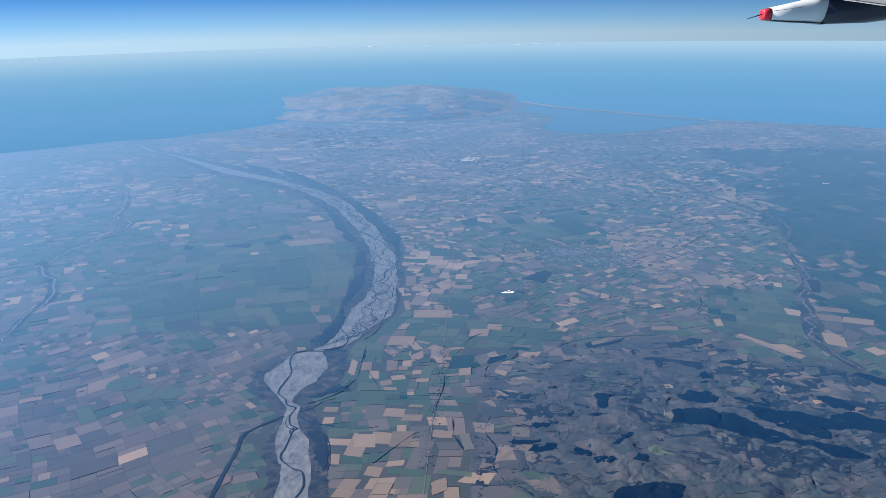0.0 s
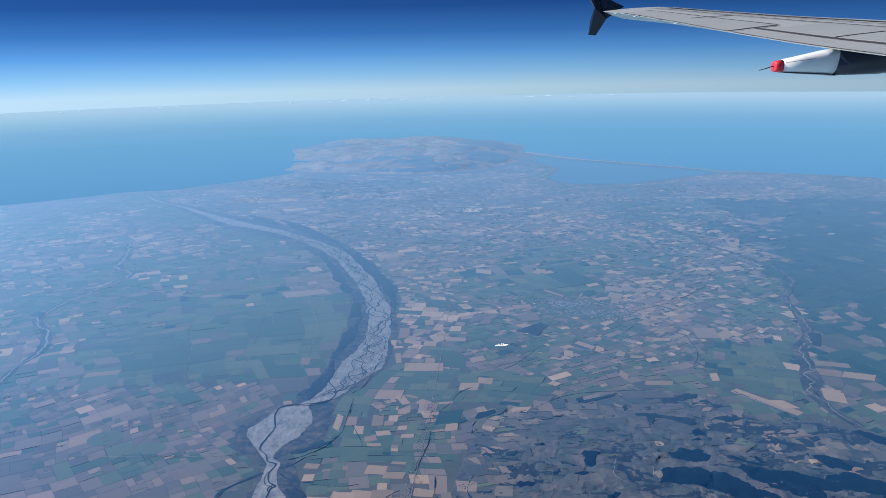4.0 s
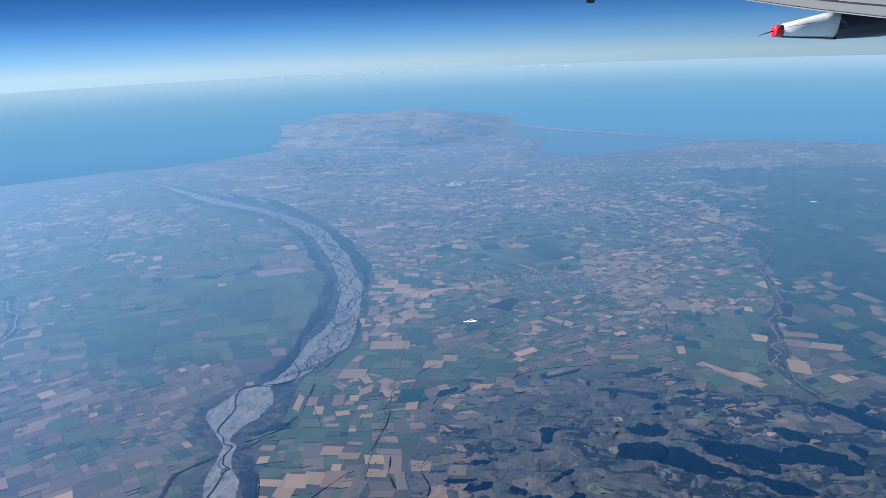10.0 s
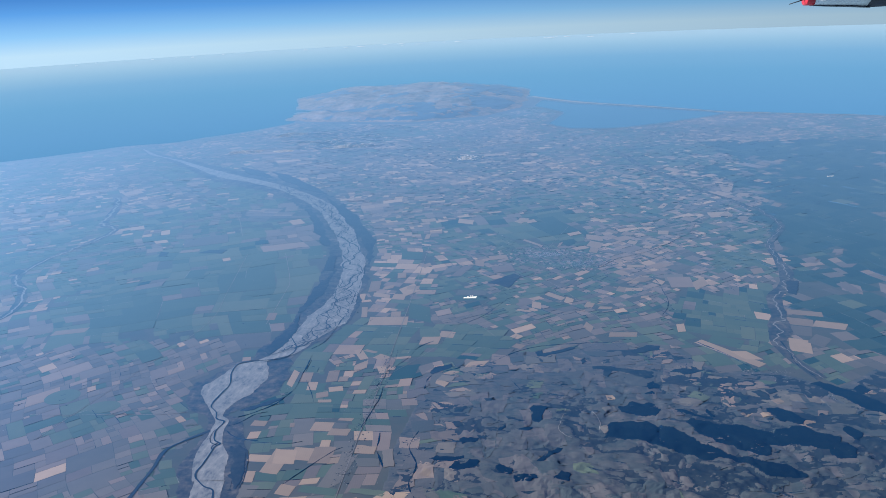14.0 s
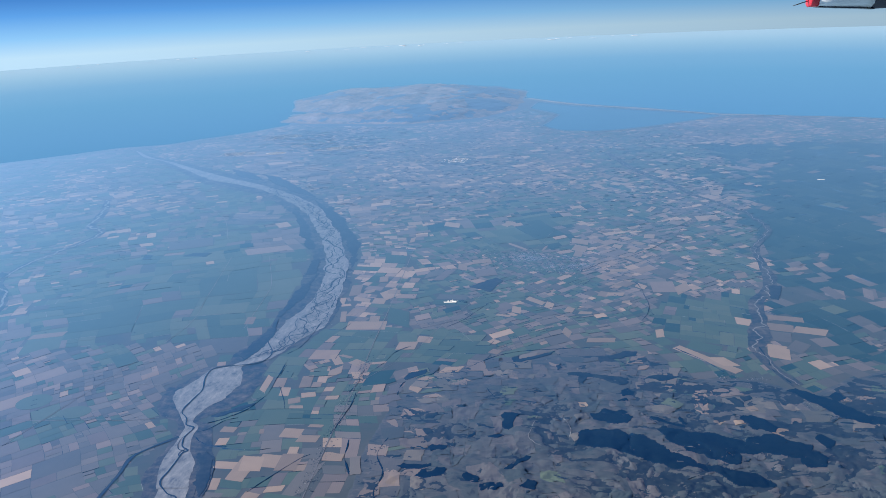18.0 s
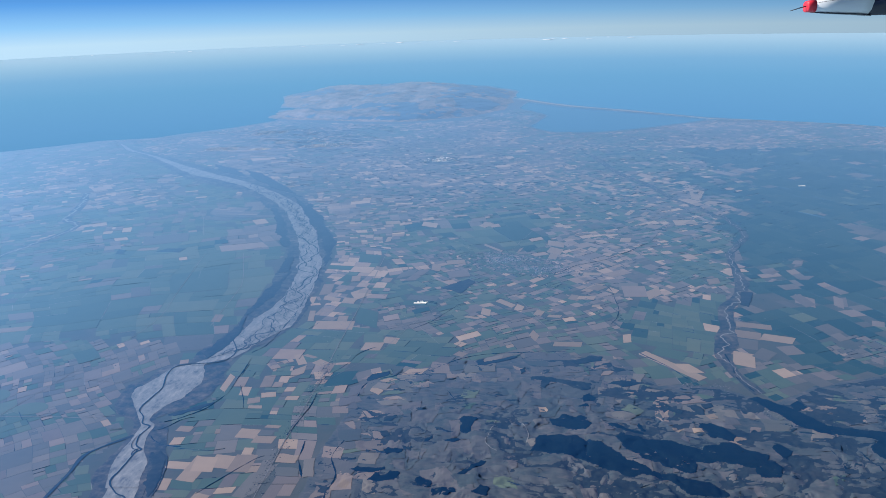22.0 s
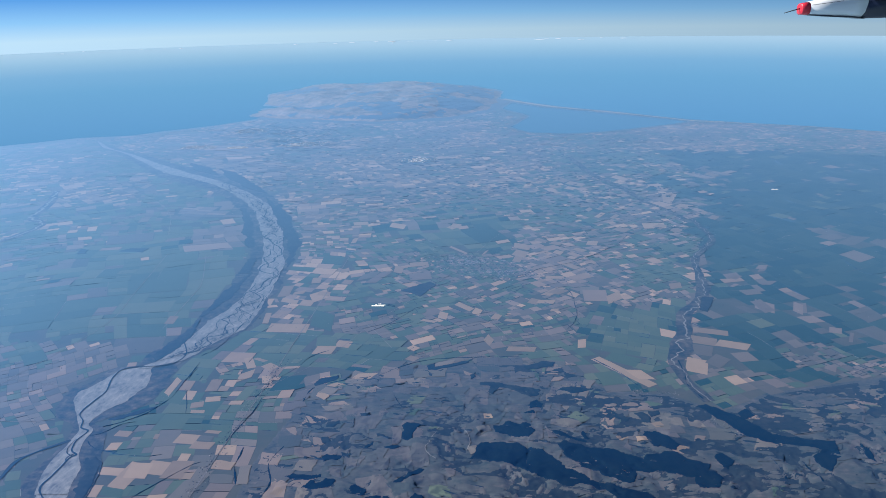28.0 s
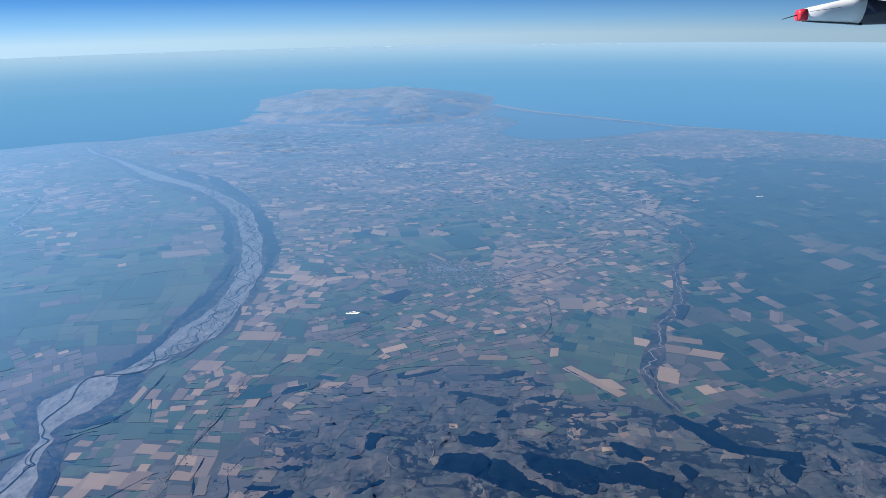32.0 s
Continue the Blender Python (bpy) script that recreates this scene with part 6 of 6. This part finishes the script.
grove("city_trees", "dark tree cover of the distant city", [(-15.0, 40, 4), (-12.0, 37.2, 3), (-18, 44, 4), (-12, 44, 4)], 500, 0.11, 35)

grove("factory_trees", "dark shelter trees beside the dairy factory", [(-2.0, 3.82, 0.1), (-1.85, 3.7, 0.08)], 40, 0.011, 36)

shed = tagged(new("shed"), "long white farm shed on the green plain", "shed")
shed.location = (17.48, 20.95, float(gz(np.array([17.48]), np.array([20.95]))[0]))

# ---- the milk factory ----
factory = tagged(new("factory"), "long white dairy factory with tall drier towers on the plain", "factory")
fz = float(gz(np.array([-2.36]), np.array([3.76]))[0])
factory.location = (-2.4, 3.76, fz)
factory.scale = (0.85, 0.85, 0.85)


def block(name, x, y, w, l, h, parent, material, lean=0.0):
    v = [(x + p * w / 2, y + q * l / 2, z) for z in (-0.004, h) for p, q in ((-1, -1), (1, -1), (1, 1), (-1, 1))]
    v += [(x - w / 2, y, h + lean), (x + w / 2, y, h + lean)]
    return mesh_object(name, v, [(0, 1, 5, 4), (1, 2, 6, 5), (2, 3, 7, 6), (3, 0, 4, 7), (4, 5, 9, 8), (6, 7, 8, 9), (5, 6, 9), (7, 4, 8)], material, parent)


block("shed_hall", 0, 0, 0.36, 0.07, 0.014, shed, M_FACTORY, 0.004)
block("warehouse", -0.02, -0.04, 0.52, 0.10, 0.016, factory, M_FACTORY, 0.004)
block("warehouse", 0.18, 0.05, 0.22, 0.07, 0.014, factory, M_FACTORY, 0.004)
block("drier_tower", 0.02, 0.06, 0.05, 0.05, 0.06, factory, M_FACTORY, 0.004)
block("drier_tower", 0.09, 0.06, 0.05, 0.05, 0.06, factory, M_FACTORY, 0.004)
block("silo_house", -0.10, 0.06, 0.08, 0.05, 0.03, factory, M_FACTORY, 0.003)

# ---- the aircraft's wing ----
# It travels with the camera in the clip; here it stands so far off, and so large, that it keeps its bearing all along the path.
K = 80.0
wing = tagged(new("aircraft_wing"), "grey airliner wing with dark winglet and red-tipped flap fairing", "wing")
wing.matrix_world = Matrix(((0.95967 * K, -0.28112 * K, 0, -1.934), (0.28112 * K, 0.95967 * K, 0, -22.680), (0, 0, K, 10.379), (0, 0, 0, 1)))
M_WING = solid("wing_grey", (0.29, 0.305, 0.318), 0.38, 0.0, 0.12, 1.5)
M_PANEL = solid("panel_grey", (0.25, 0.264, 0.278), 0.42, 0.0, 0.12, 1.5)
M_SEAM = solid("seam_dark", (0.03, 0.03, 0.035), 0.6)
M_WHITE = solid("gloss_white", (0.66, 0.67, 0.68), 0.3, 0.0, 0.06, 2)
M_NAVY = solid("gloss_navy", (0.008, 0.012, 0.028), 0.25)
M_RED = solid("red_cap", (0.65, 0.03, 0.05), 0.35, 0, 0.1)
OUT = [5.0, 6.5, 8.0, 9.5, 11.0, 12.5, 14.0, 15.2]
TE_F, TE_Z = [7.85, 7.8, 7.75, 7.7, 7.7, 7.65, 7.55, 7.45], [-0.42, -0.262, -0.106, 0.066, 0.265, 0.486, 0.712, 0.862]
LE_F, LE_Z = [12.5, 12.0, 11.4, 10.9, 10.4, 9.9, 9.4, 8.75], [0.04, 0.08, 0.12, 0.27, 0.43, 0.585, 0.768, 0.94]


def wing_at(out, c, up=0.0):
    """A point of the wing's top: c runs from the trailing edge (0) to the leading edge (1)."""
    tf, tz = np.interp(out, OUT, TE_F), np.interp(out, OUT, TE_Z)
    lf, lz = np.interp(out, OUT, LE_F), np.interp(out, OUT, LE_Z)
    camber = 0.03 * math.sin(math.pi * min(c, 1)) * (lf - tf)
    return (tf + (lf - tf) * c, out, tz + (lz - tz) * c + camber * 0.4 + up)


def wing_panel(name, o0, o1, c0, c1, up, thick, material, parent=wing, no=10, nc=6):
    v, f = [], []
    for layer in (0, 1):
        for i in range(no + 1):
            for j in range(nc + 1):
                o, c = o0 + (o1 - o0) * i / no, c0 + (c1 - c0) * j / nc
                p = wing_at(o, c, up)
                v.append((p[0], p[1], p[2] - layer * thick * (0.02 + math.sin(math.pi * min(max(c * 0.94, 0), 1)))))
    n, m = nc + 1, (no + 1) * (nc + 1)
    for i in range(no):
        for j in range(nc):
            a = i * n + j
            f += [(a, a + n, a + n + 1, a + 1), (m + a, m + a + 1, m + a + n + 1, m + a + n)]
    for i in range(no):
        for j in (0, nc):
            a = i * n + j
            f.append((a, a + n, m + a + n, m + a))
    for j in range(nc):
        for i in (0, no):
            a = i * n + j
            f.append((a, a + 1, m + a + 1, m + a))
    ob = mesh_object(name, v, f, material, parent, False)
    return ob


wing_panel("wing_box", 5.0, 15.2, 0.0, 1.0, 0.0, 0.22, M_WING, no=24, nc=12)
wing_panel("flap", 5.0, 11.15, 0.01, 0.16, 0.012, 0.01, M_PANEL)
wing_panel("aileron", 11.3, 14.5, 0.01, 0.35, 0.012, 0.01, M_PANEL)
for a, b in ((5.1, 6.6), (6.65, 8.1), (8.15, 9.6), (9.65, 11.0)):
    wing_panel("spoiler", a, b, 0.21, 0.6, 0.012, 0.01, M_PANEL)
wing_panel("slat", 5.0, 14.9, 0.905, 0.995, 0.012, 0.01, solid("polished_edge", (0.5, 0.51, 0.52), 0.25, 0.3, 0.08, 2), no=16, nc=3)
for o0, o1, c, w in ((5.0, 11.2, 0.165, 0.03), (11.3, 14.6, 0.36, 0.014), (5.0, 14.9, 0.62, 0.014), (5.0, 14.9, 0.76, 0.008), (5.0, 15.0, 0.885, 0.02)):
    wing_panel("panel_seam", o0, o1, c, c + w, 0.016, 0.005, M_SEAM, nc=1)
for o in (6.62, 8.12, 9.62, 12.9):
    wing_panel("panel_seam", o, o + 0.03, 0.21, 0.6, 0.0165, 0.005, M_SEAM, no=1)
wing_panel("panel_seam", 11.2, 11.235, 0.0, 0.36, 0.016, 0.005, M_SEAM, no=1)


def lathe_box(name, rings, material, parent, seg=14):
    """A body through rings (forward, out, z of the centre, half width, half height), squarish-round."""
    v, f = [], []
    for (a, b, c, hw, hh, *lean) in rings:
        for k in range(seg):
            t = 2 * math.pi * k / seg
            x, y = math.cos(t), math.sin(t)
            v.append((a + sum(lean) * y, b + hw * math.copysign(abs(x) ** 0.7, x), c + hh * math.copysign(abs(y) ** 0.7, y)))
    for i in range(len(rings) - 1):
        for k in range(seg):
            a, b = i * seg + k, i * seg + (k + 1) % seg
            f.append((a, b, b + seg, a + seg))
    f += [tuple(range(seg))[::-1], tuple((len(rings) - 1) * seg + k for k in range(seg))]
    return mesh_object(name, v, f, material, parent, True)


fairing = lathe_box("flap_fairing", [(6.985, 9.0, -0.207, 0.075, 0.08), (7.3, 9.0, -0.192, 0.11, 0.12), (7.6, 9.0, -0.175, 0.135, 0.155), (7.77, 9.0, -0.168, 0.145, 0.183, 0.05)], M_WHITE, wing)
lathe_box("red_cap", [(6.875, 9.0, -0.214, 0.055, 0.06), (6.885, 9.0, -0.213, 0.066, 0.07), (6.985, 9.0, -0.207, 0.075, 0.08)], M_RED, fairing)
lathe_box("navy_body", [(7.77, 9.0, -0.168, 0.145, 0.183, 0.05), (8.5, 9.0, -0.14, 0.17, 0.215), (9.2, 9.0, -0.10, 0.17, 0.2), (10.0, 9.0, 0.0, 0.1, 0.12)], M_NAVY, fairing)
lathe_box("navy_keel", [(6.99, 9.0, -0.284, 0.06, 0.008), (7.3, 9.0, -0.309, 0.09, 0.01), (7.6, 9.0, -0.327, 0.105, 0.01), (7.78, 9.0, -0.346, 0.11, 0.01)], M_NAVY, fairing)
lathe_box("fairing_seam", [(7.0, 8.925, -0.165, 0.003, 0.003), (7.4, 8.89, -0.125, 0.003, 0.003), (7.84, 8.875, -0.075, 0.003, 0.003)], M_SEAM, fairing, 6)


def blade(name, pts, thick, material, parent):
    """A flat plate with thickness through (forward, out, z) corners."""
    v = [(a, b - thick / 2, c) for a, b, c in pts] + [(a, b + thick / 2, c) for a, b, c in pts]
    n = len(pts)
    f = [tuple(range(n)), tuple(range(2 * n - 1, n - 1, -1))] + [(i, (i + 1) % n, n + (i + 1) % n, n + i) for i in range(n)]
    return mesh_object(name, v, f, material, parent)


blade("winglet", [(7.98, 15.35, 0.96), (7.62, 15.42, 0.72), (7.42, 15.5, 0.39), (7.27, 15.5, 0.40), (7.29, 15.45, 0.7), (7.32, 15.35, 0.93), (7.25, 15.45, 1.15), (7.05, 15.6, 1.6), (7.3, 15.6, 1.62), (7.6, 15.45, 1.15)], 0.05, M_NAVY, wing)
for o, c in ((13.9, 0), (13.2, 0), (12.6, 0), (14.6, 0)):
    p = wing_at(o, c)
    lathe_box("static_wick", [(p[0] - 0.12, o, p[2] - 0.012, 0.004, 0.004), (p[0] + 0.02, o, p[2], 0.012, 0.012)], M_WHITE, wing, 6)
lathe_box("static_wick", [(6.66, 9.0, -0.255, 0.005, 0.005), (6.9, 9.0, -0.2, 0.008, 0.008)], M_SEAM, wing, 6)

# ---- clouds far out on the horizon ----
kr = random.Random(5)
kv, kf = [], []
for _ in range(26):
    az, d = radians(kr.uniform(-40, 14)), kr.uniform(300, 350)
    x, y = d * math.sin(az), d * math.cos(az) - 23
    w, h = kr.uniform(0.5, 2.2), kr.uniform(0.05, 0.12) * kr.choice((0.6, 1, 1.4))
    base = float(curve(np.array([x]), np.array([y]))[0]) + 0.15
    i0, m = len(kv), 8
    for lev, rad in ((0, 0.7), (0.35, 1.0), (0.75, 0.6)):
        for k in range(m):
            a = 2 * math.pi * k / m
            r = rad * kr.uniform(0.7, 1.2)
            kv.append((x + w * r * math.cos(a), y + 0.6 * w * r * math.sin(a), base + h * (lev + kr.uniform(-0.1, 0.1) * (lev > 0))))
    kv.append((x, y, base + h))
    for g in (0, 1):
        kf += [(i0 + g * m + k, i0 + g * m + (k + 1) % m, i0 + (g + 1) * m + (k + 1) % m, i0 + (g + 1) * m + k) for k in range(m)]
    kf += [(i0 + 2 * m + k, i0 + 2 * m + (k + 1) % m, i0 + 3 * m) for k in range(m)]
M_CLOUD = solid("cloud_white", (0.62, 0.66, 0.7), 1.0, 0, 0.05, 0.2)
tagged(mesh_object("clouds", kv, kf, M_CLOUD, None, True), "small white clouds low on the horizon", "clouds", kind="stuff")
